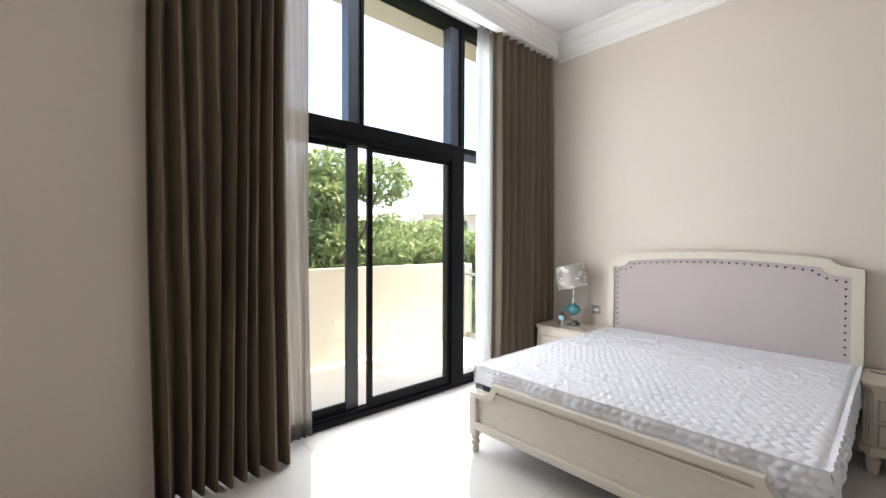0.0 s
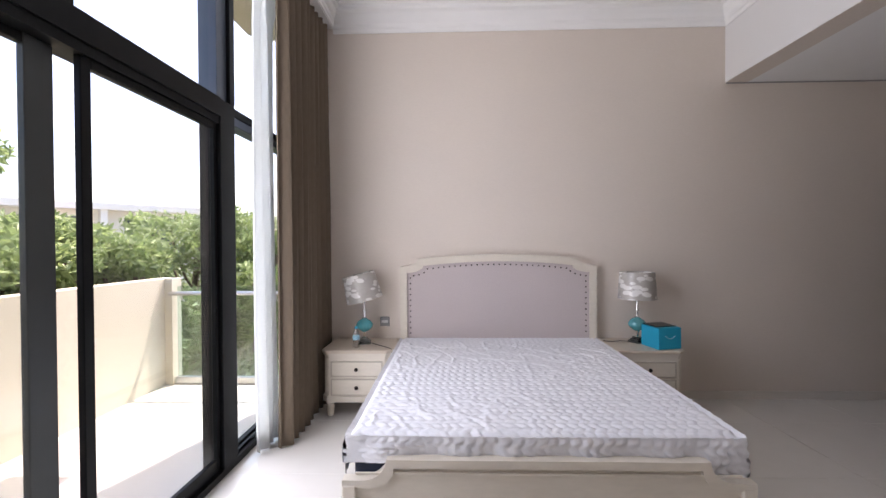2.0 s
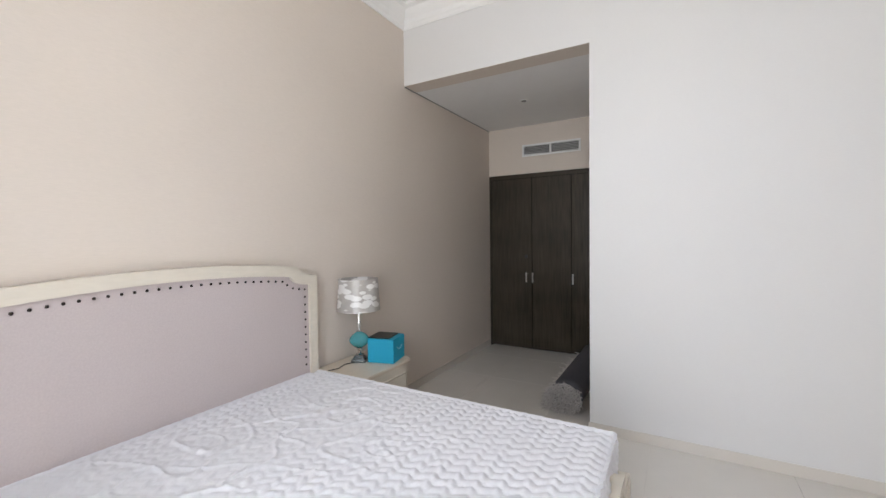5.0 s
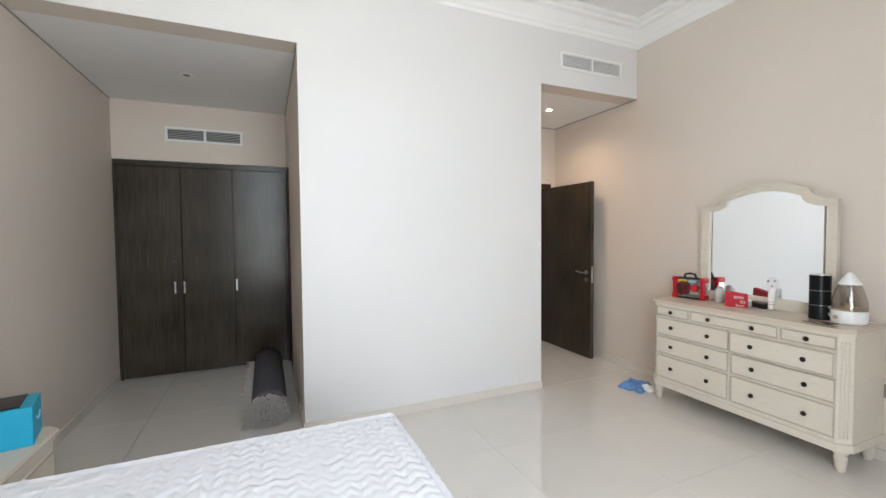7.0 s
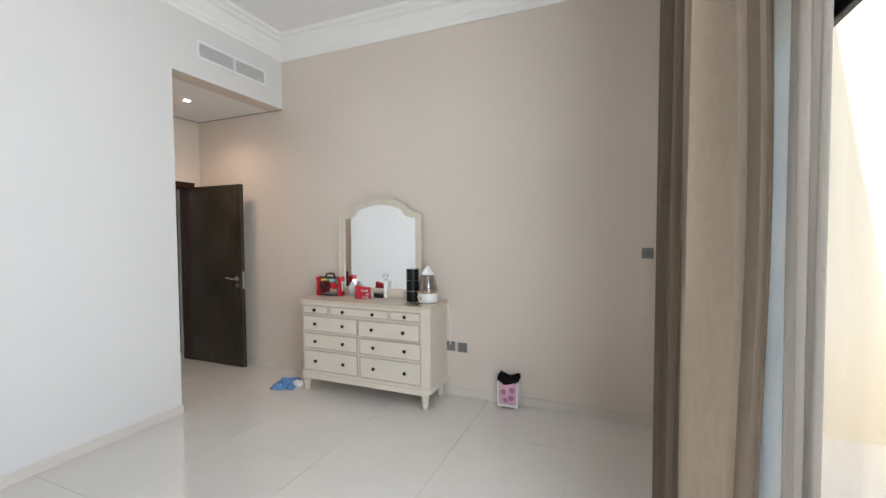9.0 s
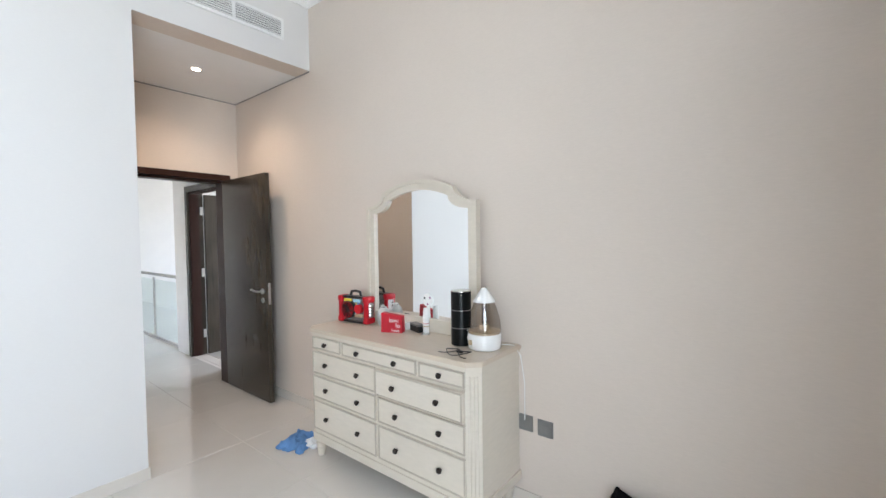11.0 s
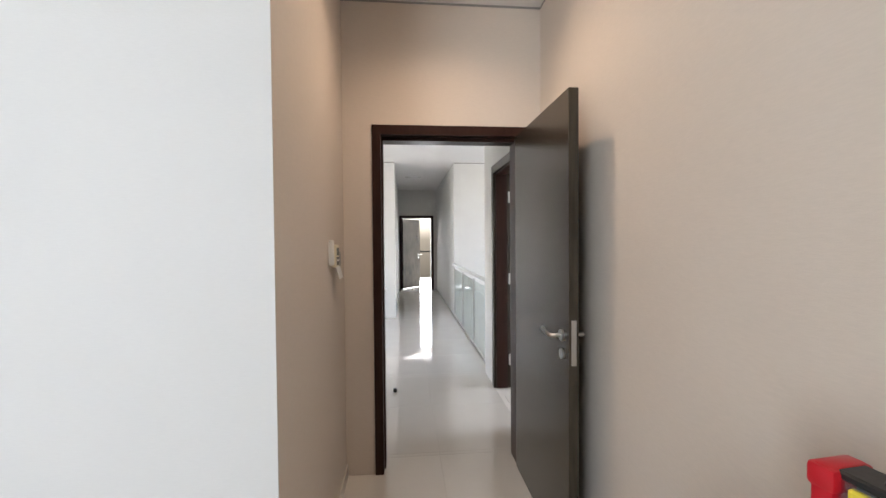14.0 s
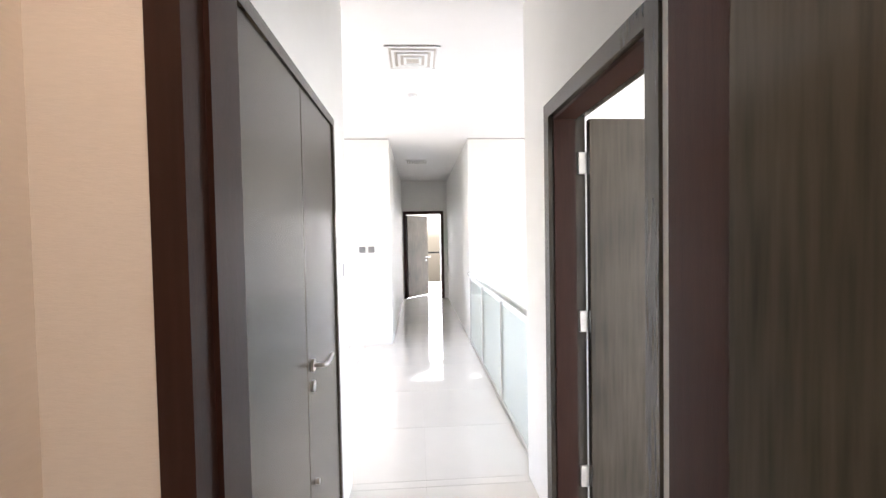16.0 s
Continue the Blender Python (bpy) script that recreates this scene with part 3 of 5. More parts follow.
for k, (tx, ty, tt, sp) in enumerate([(3.6, 10.2, 3.3, 2.0), (5.6, 9.8, 3.9, 1.9), (7.6, 10.0, 2.35, 1.9), (9.9, 10.2, 2.35, 2.0), (12.5, 9.2, 2.75, 2.2), (12.2, 6.6, 2.6, 1.9), (13.5, 4.6, 2.7, 2.0), (1.2, 10.6, 2.4, 2.0), (4.7, 9.3, 2.3, 1.9), (2.6, 9.4, 2.2, 1.8), (6.9, 9.2, 1.9, 1.7), (9.0, 5.6, 1.3, 1.7), (9.6, 3.4, 1.4, 1.7), (8.4, 7.8, 1.95, 1.6), (16.5, 9.5, 2.2, 2.3), (16.0, 13.5, 2.1, 2.4), (10.5, 14.5, 2.3, 2.4), (6.0, 14.5, 2.2, 2.4), (17.5, 5.5, 2.1, 2.2)]):
    tree(tx, ty, tt, sp, 20 + k, "leafy green tree beyond the balcony parapet")


def house(x, y, rz, w, d, h, storeys, label):
    b = thing("apartment_building", pose(x, y, -3.55, 0, 0, rz), label, "building", "houses beyond the trees")
    part("wall", boxes((-w / 2, w / 2, 0, d, 0, h), (-w / 2, -w / 2 + 0.35, -1.2, 0, 0, h), (w / 2 - 0.35, w / 2, -1.2, 0, 0, h), (-0.2, 0.2, -1.2, 0, 0, h)), M_BUILD, b)
    part("roof", boxes((-w / 2 - 0.2, w / 2 + 0.2, -1.4, d, h, h + 0.45)), M_BUILD, b)
    for s in range(storeys):
        for k in (-0.25, 0.25):
            z = 0.6 + s * h / storeys
            wd = part("window", boxb(w * k - w * 0.14, w * k + w * 0.14, -0.05, 0.02, z, z + h / storeys - 1.1), M_DARKGLASS, b, "dark glazed window")
            part("pane", boxb(w * k - w * 0.13, w * k - 0.05, -0.07, -0.055, z + 0.1, z + h / storeys - 1.2), M_DARKGLASS, wd)


house(30, 27.5, -42, 12, 8, 7.7, 2, "white modern villa with dark windows behind trees")
house(41, 27, -52, 9, 8, 8.0, 2, "white modern villa with dark windows behind trees")

# ---- window ----
win = thing("window_1", pose(0, YW, 0), "black aluminium balcony window with sliding doors", "window", kind="structure")
WX0, WX1 = 0.50, 4.12
FD = 0.14
part("sill", boxes((WX0, WX1, 0.0, FD, 0.0, 0.045), (WX0, WX1, 0.03, 0.05, 0.045, 0.065), (WX0, WX1, 0.08, 0.10, 0.045, 0.065)), M_FRAME, win, "black sliding track")
part("window_frame", boxb(WX0, WX0 + 0.06, 0, FD, 0.045, 3.56, bevel=0.003), M_FRAME, win)
part("window_frame", boxb(WX1 - 0.06, WX1, 0, FD, 0.045, 3.56, bevel=0.003), M_FRAME, win)
part("window_frame", boxb(WX0, WX1, 0, FD, 3.56, 3.64, bevel=0.003), M_FRAME, win)
part("transom", boxes((WX0 + 0.06, 2.93, -0.004, FD, 2.285, 2.40), (WX0 + 0.06, 2.93, 0.01, FD, 2.24, 2.285)), M_FRAME, win, "heavy black transom")
part("transom", boxb(3.10, WX1 - 0.06, 0.02, FD, 2.345, 2.40, bevel=0.003), M_FRAME, win)
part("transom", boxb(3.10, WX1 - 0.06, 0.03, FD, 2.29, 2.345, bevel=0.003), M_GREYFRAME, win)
part("post", boxb(2.93, 3.10, 0.0, FD, 0.045, 2.40, bevel=0.004), M_FRAME, win, "black post")
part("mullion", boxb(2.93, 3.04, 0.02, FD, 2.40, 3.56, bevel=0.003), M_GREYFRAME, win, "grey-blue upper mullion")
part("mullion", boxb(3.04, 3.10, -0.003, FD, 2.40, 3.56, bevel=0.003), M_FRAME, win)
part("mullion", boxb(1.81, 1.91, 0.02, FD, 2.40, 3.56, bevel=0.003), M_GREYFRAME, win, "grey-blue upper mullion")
part("mullion", boxb(1.91, 1.94, -0.003, FD, 2.40, 3.56, bevel=0.003), M_FRAME, win)


def sash(x0, x1, y0, y1, s0, s1, m0, m1, label):
    s = part("sliding_sash", boxb(x0, x0 + s0, y0, y1, 0.065, 2.24, bevel=0.003), m0, win, label)
    part("stile", boxb(x1 - s1, x1, y0, y1, 0.065, 2.24, bevel=0.003), m1, s)
    part("rail", boxb(x0 + s0, x1 - s1, y0, y1, 0.065, 0.13, bevel=0.003), M_FRAME, s)
    part("rail", boxb(x0 + s0, x1 - s1, y0, y1, 2.20, 2.24, bevel=0.003), M_FRAME, s)
    g = part("pane", boxb(x0 + s0, x1 - s1, (y0 + y1) / 2 - 0.004, (y0 + y1) / 2 + 0.004, 0.13, 2.20), M_GLASS, s)
    g.visible_shadow = False


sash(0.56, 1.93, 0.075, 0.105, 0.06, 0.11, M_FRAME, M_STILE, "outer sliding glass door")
sash(1.99, 2.93, 0.025, 0.055, 0.05, 0.03, M_FRAME, M_FRAME, "inner sliding glass door")
for a, b, c, d in ((0.56, 1.81, 2.40, 3.56), (1.94, 2.93, 2.40, 3.56), (3.10, WX1 - 0.06, 2.40, 3.56), (3.10, WX1 - 0.06, 0.045, 2.29)):
    part("pane", boxb(a, b, 0.07, 0.078, c, d), M_GLASS, win).visible_shadow = False


# ---- curtains ----
def curtain(name, x0, x1, y, zt, zb, folds, depth, material, label, seed, lean=0.0, gather=0.0, wave=0.03, bulge=None, back=0.0):
    rng = random.Random(seed)
    bm = bmesh.new()
    nu, nv = folds * 10, 26
    ph = [rng.uniform(-0.9, 0.9) for _ in range(folds + 2)]
    am = [rng.uniform(0.55, 1.2) for _ in range(folds + 2)]
    grid = []
    for j in range(nv + 1):
        v = j / nv
        row = []
        for i in range(nu + 1):
            u = i / nu
            f = u * folds
            k = int(min(f, folds - 1e-6))
            w = f - k
            a = am[k] * (1 - w) + am[k + 1] * w
            p = ph[k] * (1 - w) + ph[k + 1] * w
            zz = zt + (zb - zt) * v
            g = 1 - gather * math.sin(math.pi * min(1, v * 1.1)) * 0.5
            xx = (x0 + x1) / 2 + (u - 0.5) * (x1 - x0) * g + lean * v * v
            yy = y + depth * a * math.sin(2 * math.pi * f + p + 0.5 * math.sin(v * 3 + k)) * (0.75 + 0.25 * v)
            xx += wave * math.sin(v * 4 + u * 7 + seed) * 0.5
            if back and u > 0.90:
                # the leading edge turns back towards the window
                q = (u - 0.90) / 0.10
                xx += (x0 + (x1 - x0) * 0.93 - xx) * 0.8 * q
                xx += 0.014 * math.sin(14 * q + 2 * v + seed)
                yy = yy * (1 - min(1, 3 * q)) + (y + 0.05 + (back - 0.05) * q + 0.012 * math.sin(9 * v + seed)) * min(1, 3 * q)
            if bulge:
                q = math.exp(-((zz - bulge[0]) / bulge[1]) ** 2)
                xx -= bulge[2] * q * (1 - u)
                yy -= 0.06 * q * math.sin(u * 9)
            row.append(bm.verts.new((xx, yy, zz)))
        grid.append(row)
    for a, b in zip(grid, grid[1:]):
        for i in range(nu):
            bm.faces.new((a[i], a[i + 1], b[i + 1], b[i]))
    c = thing(name, pose(0, 0, 0), label, "curtain", "window drapery")
    p = part("drape", bm, material, c, smooth=True)
    s = p.modifiers.new("thickness", "SOLIDIFY")
    s.thickness = 0.003
    return c


curtain("curtain", 0.47, 1.27, 2.64, 3.66, 0.012, 10, 0.078, M_CURTAIN, "heavy taupe floor-length curtain drawn aside in folds", 3, lean=0.0, back=0.175)
curtain("curtain_lining", 1.04, 1.22, 2.86, 3.64, 0.02, 2, 0.045, M_LINING, "white lining showing behind the taupe curtain", 12, wave=0.01)
curtain("curtain", 3.29, XR - 0.03, 2.69, 3.66, 0.012, 9, 0.066, M_CURTAIN, "heavy taupe floor-length curtain gathered beside the bed", 5, lean=-0.02)
curtain("sheer_curtain", 1.20, 1.43, 2.87, 3.62, 0.02, 4, 0.022, M_SHEER, "thin grey voile curtain hanging at the window", 7, lean=0.05)
curtain("sheer_curtain", 3.17, 3.44, 2.825, 3.62, 0.02, 3, 0.035, M_LINING, "pale lining curtain bunched at its top", 8, lean=0.03, bulge=(3.28, 0.10, 0.05), gather=0.2)
trk = thing("curtain_track", pose(0, 2.76, 3.60), "white double curtain track in the ceiling pocket", "track")
part("channel", boxb(XL + 0.01, XR - 0.01, -0.02, 0.02, 0.0, 0.045, bevel=0.003), M_WHITEPL, trk)
part("channel", boxb(XL + 0.01, XR - 0.01, 0.055, 0.085, 0.0, 0.045, bevel=0.003), M_WHITEPL, trk)

# ---- bed ----
BY0, BY1, BX0, BX1 = 0.135, 1.965, 2.20, 4.29
bed = thing("bed", pose((BX0 + BX1) / 2, (BY0 + BY1) / 2, 0), "cream painted bed with lilac linen headboard and nailheads", "bed")
BL, BW = (BX1 - BX0) / 2, (BY1 - BY0) / 2


def hb_outline(half, low, side, notch, peak, r=7):
    """One outline of the headboard from one foot over the top to the other."""
    pts = [(-half, low), (-half, side)]
    for k in range(1, r + 1):
        a = math.pi / 2 * k / r
        pts.append((-half + notch * math.sin(a) * 1.0, side + (peak[0] - side) * (1 - math.cos(a))))
    n = 16
    inner = half - notch
    for k in range(1, n):
        u = -1 + 2 * k / n
        pts.append((inner * u, peak[0] + (peak[1] - peak[0]) * (1 - u * u)))
    full = pts + [(-u, v) for u, v in reversed(pts[:-(n - 1)])]
    return full


hb_o = hb_outline(BW, 0.0, 1.265, 0.17, (1.335, 1.375))
hb_i = hb_outline(BW - 0.065, 0.0, 1.205, 0.155, (1.27, 1.31))
part("headboard_frame", band(bmesh.new(), hb_o, hb_i, lambda u, v, w: (BL - 0.075 + w, u, v), 0.07), M_CREAM, bed, "cream painted frame with notched corners")
hb_m = hb_outline(BW - 0.05, 0.25, 1.215, 0.155, (1.28, 1.32))
hb_n = hb_outline(BW - 0.075, 0.25, 1.19, 0.155, (1.255, 1.295))
part("headboard_panel", prism(bmesh.new(), hb_m, lambda u, v, w: (BL - 0.055 + w, u, v), 0.045), M_LINEN, bed, "lilac-grey upholstered linen panel")
nail = mesh_of("nailhead", bmesh.ops.create_uvsphere(bm := bmesh.new(), u_segments=8, v_segments=4, radius=0.0078) and bm, M_KNOB)
hb_line = hb_outline(BW - 0.095, 0.60, 1.175, 0.155, (1.24, 1.28))
acc, prev = 0.0, hb_line[0]
step = 0.052
for p in hb_line[1:]:
    seg_l = math.hypot(p[0] - prev[0], p[1] - prev[1])
    d = step - acc
    while d <= seg_l:
        q = (prev[0] + (p[0] - prev[0]) * d / seg_l, prev[1] + (p[1] - prev[1]) * d / seg_l)
        nb = new("nailhead", nail)
        nb.parent = bed
        nb.location = (BL - 0.056, q[0], q[1])
        d += step
    acc = (acc + seg_l) % step
    prev = p


def fb_outline(half, low, side, notch, peak, r=6):
    pts = [(-half, low), (-half, side)]
    pts.append((-half + notch * 0.45, side))
    for k in range(1, r + 1):
        a = math.pi / 2 * k / r
        pts.append((-half + notch * (0.45 + 0.55 * math.sin(a)), side + (peak - side) * (1 - math.cos(a))))
    return pts + [(-u, v) for u, v in reversed(pts)]


part("footboard", prism(bmesh.new(), fb_outline(BW - 0.02, 0.185, 0.385, 0.19, 0.475), lambda u, v, w: (-BL + 0.02 + w, u, v), 0.03), M_CREAM, bed, "cream panelled footboard")
part("footboard_rim", band(bmesh.new(), fb_outline(BW, 0.17, 0.412, 0.20, 0.505), fb_outline(BW - 0.045, 0.17, 0.378, 0.19, 0.468), lambda u, v, w: (-BL + w, u, v), 0.055), M_CREAM, bed)
part("footboard_rim", boxb(-BL + 0.004, -BL + 0.012, -BW + 0.06, BW - 0.06, 0.435, 0.447, bevel=0.002), M_CREAM, bed)
part("bottom_rail", boxb(-BL - 0.006, -BL + 0.06, -BW + 0.03, BW - 0.03, 0.165, 0.215, bevel=0.008, seg=2), M_CREAM, bed)
for s in (-1, 1):
    part("side_rail", boxb(-BL + 0.05, BL - 0.08, s * (BW - 0.05) - 0.018, s * (BW - 0.05) + 0.018, 0.17, 0.36, bevel=0.005), M_CREAM, bed)
    lg = bmesh.new()
    box(lg, -BL - 0.004, -BL + 0.06, s * (BW - 0.032) - 0.032, s * (BW - 0.032) + 0.032, 0.12, 0.39, bevel=0.006)
    lathe(lg, [(0.018, 0.0), (0.026, 0.01), (0.028, 0.03), (0.020, 0.05), (0.032, 0.065), (0.032, 0.08), (0.024, 0.09), (0.034, 0.12)], 16, (-BL + 0.028, s * (BW - 0.032), 0))
    part("leg", lg, M_CREAM, bed, "turned cream foot")
    part("leg", boxb(BL - 0.075, BL - 0.005, s * (BW - 0.033) - 0.032, s * (BW - 0.033) + 0.032, 0, 0.3, bevel=0.004), M_CREAM, bed)
part("slat_base", boxb(-BL + 0.06, BL - 0.08, -BW + 0.08, BW - 0.08, 0.20, 0.30), M_NAVY, bed)

# mattress with a rumpled quilted protector, both lying on the bed base
MX0, MX1, MY0, MY1 = 2.265, 4.215, 0.16, 1.945
mattress = thing("mattress", pose((MX0 + MX1) / 2, (MY0 + MY1) / 2, 0.30), "thick mattress with navy border lying on the bed", "mattress")
ml, mw = (MX1 - MX0) / 2, (MY1 - MY0) / 2
part("core", boxb(-ml + 0.012, ml - 0.012, -mw + 0.012, mw - 0.012, 0.0, 0.28, bevel=0.04, seg=3), M_NAVY, mattress, "navy mattress border", smooth=True)


def quilt():
    bm = bmesh.new()
    nx, ny = 340, 330
    skirt = 0.20
    L, Wd = 2 * ml + 2 * skirt, 2 * mw + 2 * skirt
    grid = []
    for i in range(nx + 1):
        row = []
        for j in range(ny + 1):
            a, b = -L / 2 + L * i / nx, -Wd / 2 + Wd * j / ny
            x, y, z = a, b, 0.297
            ox, oy = max(0, abs(a) - ml), max(0, abs(b) - mw)
            if ox:
                x = math.copysign(ml + 0.012, a)
            if oy:
                y = math.copysign(mw + 0.012, b)
            drop = max(ox, oy)
            # the cover rides up at one corner of the foot end
            ride = 0.65 if a < 0 and b > mw - 0.35 and ox else 1.0
            z -= drop * ride
            r = 0.035
            edge = min(ml - abs(x), mw - abs(y))
            if drop == 0 and edge < r:
                z -= (r - edge) ** 2 / (2 * r)
            p = Vector((a, b, 0))
            warp = noise.noise(p * 2.2 + Vector((3, 1, 0))) * 1.4 + noise.noise(p * 7) * 0.75
            zig = 0.016 * math.asin(math.sin(a * 2 * math.pi / 0.085)) / 1.571
            wv = 2 * abs(math.sin((b + zig) * math.pi / 0.052 + warp * 1.5)) ** 0.7 * (0.72 + 0.28 * math.sin(a * 4 * math.pi / 0.085 + warp)) - 1
            h = 0.0068 * wv * (0.8 + 0.5 * noise.noise(p * 3 + Vector((0, 9, 0))))
            loose = max(0.0, min(1.0, 0.55 + 1.8 * noise.noise(p * 1.3 + Vector((5, 2, 7))) + 0.35 * b))
            h *= 1 - 0.6 * loose
            rid = 1 - abs(noise.noise(Vector((a * 3.4 + b * 2.6, b * 4.2 - a * 2.1, 4))))
            h += 0.0075 * loose * max(0, rid - 0.90) / 0.10
            rid2 = 1 - abs(noise.noise(Vector((a * 4.1 - b * 3.5, b * 3.4 + a, 11))))
            h += 0.0065 * loose * max(0, rid2 - 0.92) / 0.08
            h += 0.004 * noise.noise(p * 1.7) + 0.0012 * noise.noise(p * 26)
            if drop:
                fold = 0.010 * math.sin((a if oy else b) * 21 + 3 * noise.noise(p * 4)) * min(1, drop / 0.08)
                if oy:
                    y += math.copysign(max(0, h + fold + 0.006), b)
                else:
                    x += math.copysign(max(0, h + fold + 0.006), a)
                z += 0.012 * noise.noise(p * 5) * drop / skirt
            else:
                z += h
            row.append(bm.verts.new((x, y, z)))
        grid.append(row)
    for i in range(nx):
        for j in range(ny):
            bm.faces.new((grid[i][j], grid[i + 1][j], grid[i + 1][j + 1], grid[i][j + 1]))
    return bm


protector = thing("mattress_protector", pose((MX0 + MX1) / 2, (MY0 + MY1) / 2, 0.30), "rumpled white quilted mattress protector on the bed", "bedding")
part("cover", quilt(), M_QUILT, protector, smooth=True)


# ---- chests of drawers ----
def chamfer_plan(x0, x1, y0, y1, c):
    """A plan outline whose two front corners (at x0) are cut."""
    return [(x0 + c, y0), (x1, y0), (x1, y1), (x0 + c, y1), (x0, y1 - c), (x0, y0 + c)]


def knob(parent, x, y, z, r=0.016):
    bm = bmesh.new()
    lathe(bm, [(r * 0.5, 0), (r * 0.45, 0.008), (r, 0.014), (r * 1.02, 0.020), (r * 0.7, 0.026), (0.001, 0.027)], 16)
    bmesh.ops.transform(bm, matrix=Matrix.Translation((x, y, z)) @ Matrix.Rotation(-math.pi / 2, 4, "Y"), verts=bm.verts)
    return part("knob", bm, M_KNOB, parent, "dark bronze knob", smooth=True)


def drawer_front(parent, y0, y1, z0, z1, x, knobs):
    """One drawer whose front faces -x."""
    d = part("drawer", boxb(x - 0.010, x + 0.02, y0 + 0.004, y1 - 0.004, z0 + 0.004, z1 - 0.004, bevel=0.003), M_CREAM, parent)
    for a, b, c, e in ((y0 + 0.004, y1 - 0.004, z0 + 0.004, z0 + 0.014), (y0 + 0.004, y1 - 0.004, z1 - 0.014, z1 - 0.004), (y0 + 0.004, y0 + 0.014, z0 + 0.014, z1 - 0.014), (y1 - 0.014, y1 - 0.004, z0 + 0.014, z1 - 0.014)):
        part("bead", boxb(x - 0.014, x - 0.008, a, b, c, e, bevel=0.002), M_GLAZE, d)
    for ky in knobs:
        knob(d, x - 0.012, ky, (z0 + z1) / 2)
    return d


def chest(name, m, w, dp, h, rows, label, leg_h, cham):
    """rows: (z0, z1, [(y0, y1, knob count)]) as shares of the width; the front faces -x."""
    t = thing(name, m, label, "dresser" if name == "dresser" else "nightstand", "matching cream bedroom furniture")
    hw = w / 2
    top = prism(bmesh.new(), chamfer_plan(-0.022, dp, -hw - 0.018, hw + 0.018, cham), lambda u, v, z: (u, v, h - 0.026 + z), 0.026)
    bmesh.ops.bevel(top, geom=[e for e in top.edges], offset=0.006, segments=2, affect="EDGES")
    part("top", top, M_CREAM_TOP, t, "worn cream wooden top")
    part("top_moulding", prism(bmesh.new(), chamfer_plan(-0.008, dp, -hw - 0.008, hw + 0.008, cham), lambda u, v, z: (u, v, h - 0.046 + z), 0.020), M_CREAM, t)
    part("body", prism(bmesh.new(), chamfer_plan(0.0, dp, -hw, hw, cham), lambda u, v, z: (u, v, leg_h + z), h - 0.046 - leg_h), M_CREAM, t, "cream painted carcase with cut corners")
    part("plinth", prism(bmesh.new(), chamfer_plan(-0.012, dp, -hw - 0.012, hw + 0.012, cham), lambda u, v, z: (u, v, leg_h - 0.012 + z), 0.05), M_CREAM, t)
    for s in (-1, 1):
        for k in (-1, 0, 1):
            fl = bmesh.new()
            box(fl, -0.004, 0.004, -0.006, 0.006, leg_h + 0.07, h - 0.08, bevel=0.003)
            bmesh.ops.transform(fl, matrix=Matrix.Translation((cham / 2 + k * 0.014, s * (hw - cham / 2 + k * 0.014), 0)) @ Matrix.Rotation(s * math.pi / 4, 4, "Z"), verts=fl.verts)
            part("corner_flute", fl, M_CREAM, t)
        for px in (cham * 0.5 + 0.02, dp - 0.05):
            lg = bmesh.new()
            lathe(lg, [(0.020, 0.0), (0.026, 0.006), (0.030, leg_h * 0.3), (0.036, leg_h * 0.62), (0.028, leg_h * 0.7), (0.038, leg_h * 0.8), (0.036, leg_h - 0.012)], 16, (px, s * (hw - 0.05), 0))
            part("leg", lg, M_CREAM, t, "turned cream foot", smooth=True)
    for z0, z1, cells in rows:
        for y0, y1, n in cells:
            ks = [(y0 + y1) / 2] if n == 1 else [y0 + (y1 - y0) * 0.25, y0 + (y1 - y0) * 0.75]
            drawer_front(t, y0, y1, z0, z1, 0.0, ks)
    return t


ns_rows = [(0.345, 0.485, [(-0.225, 0.225, 1)]), (0.185, 0.335, [(-0.225, 0.225, 1)])]
ns_left = chest("nightstand", pose(3.84, 2.29, 0), 0.58, 0.45, 0.575, ns_rows, "cream two-drawer nightstand with dark knobs beside the bed", 0.145, 0.05)
ns_right = copy_thing(ns_left, pose(3.84, -0.165, 0))

DY0, DY1 = -0.50, 0.905
dm = (DY0 + DY1) / 2
dw = DY1 - DY0
fh = dw / 2 - 0.055
dr_rows = [(0.775, 0.865, [(-fh, -0.335, 1), (-0.325, 0.325, 2), (0.335, fh, 1)])]
for z0, z1 in ((0.605, 0.765), (0.435, 0.595), (0.215, 0.425)):
    dr_rows.append((z0, z1, [(-fh, -0.006, 2), (0.006, fh, 2)]))
dresser = chest("dresser", pose(-0.425, dm, 0, 0, 0, 180), dw, 0.445, 0.915, dr_rows, "wide cream painted dresser with dark bronze knobs", 0.15, 0.06)

rows2 = [d for d in dresser.children if d.name.startswith("drawer")]
ajar = rows2[3]
ajar.location.x -= 0.022
# the carcase is solid; this dark block paints the gap's shade
part("drawer_box", boxb(0.012, 0.036, -fh + 0.012, -0.018, 0.62, 0.735), M_NAVY, ajar, "dark block standing in for the shaded gap of the ajar drawer")

# ---- mirror standing on the dresser ----
mirror = thing("mirror", pose(-0.835, 0.188, 0.915, 0, 0, -1.2), "arched cream framed mirror standing on the dresser", "mirror")
mo = hb_outline(0.492, 0.0, 0.835, 0.17, (0.925, 0.995))
mi = hb_outline(0.425, 0.085, 0.79, 0.155, (0.875, 0.93))
mm = hb_outline(0.46, 0.05, 0.815, 0.165, (0.90, 0.965))
part("frame", band(bmesh.new(), mo, mi, lambda u, v, w: (w, u, v), 0.030), M_CREAM, mirror, "cream moulded arch frame")
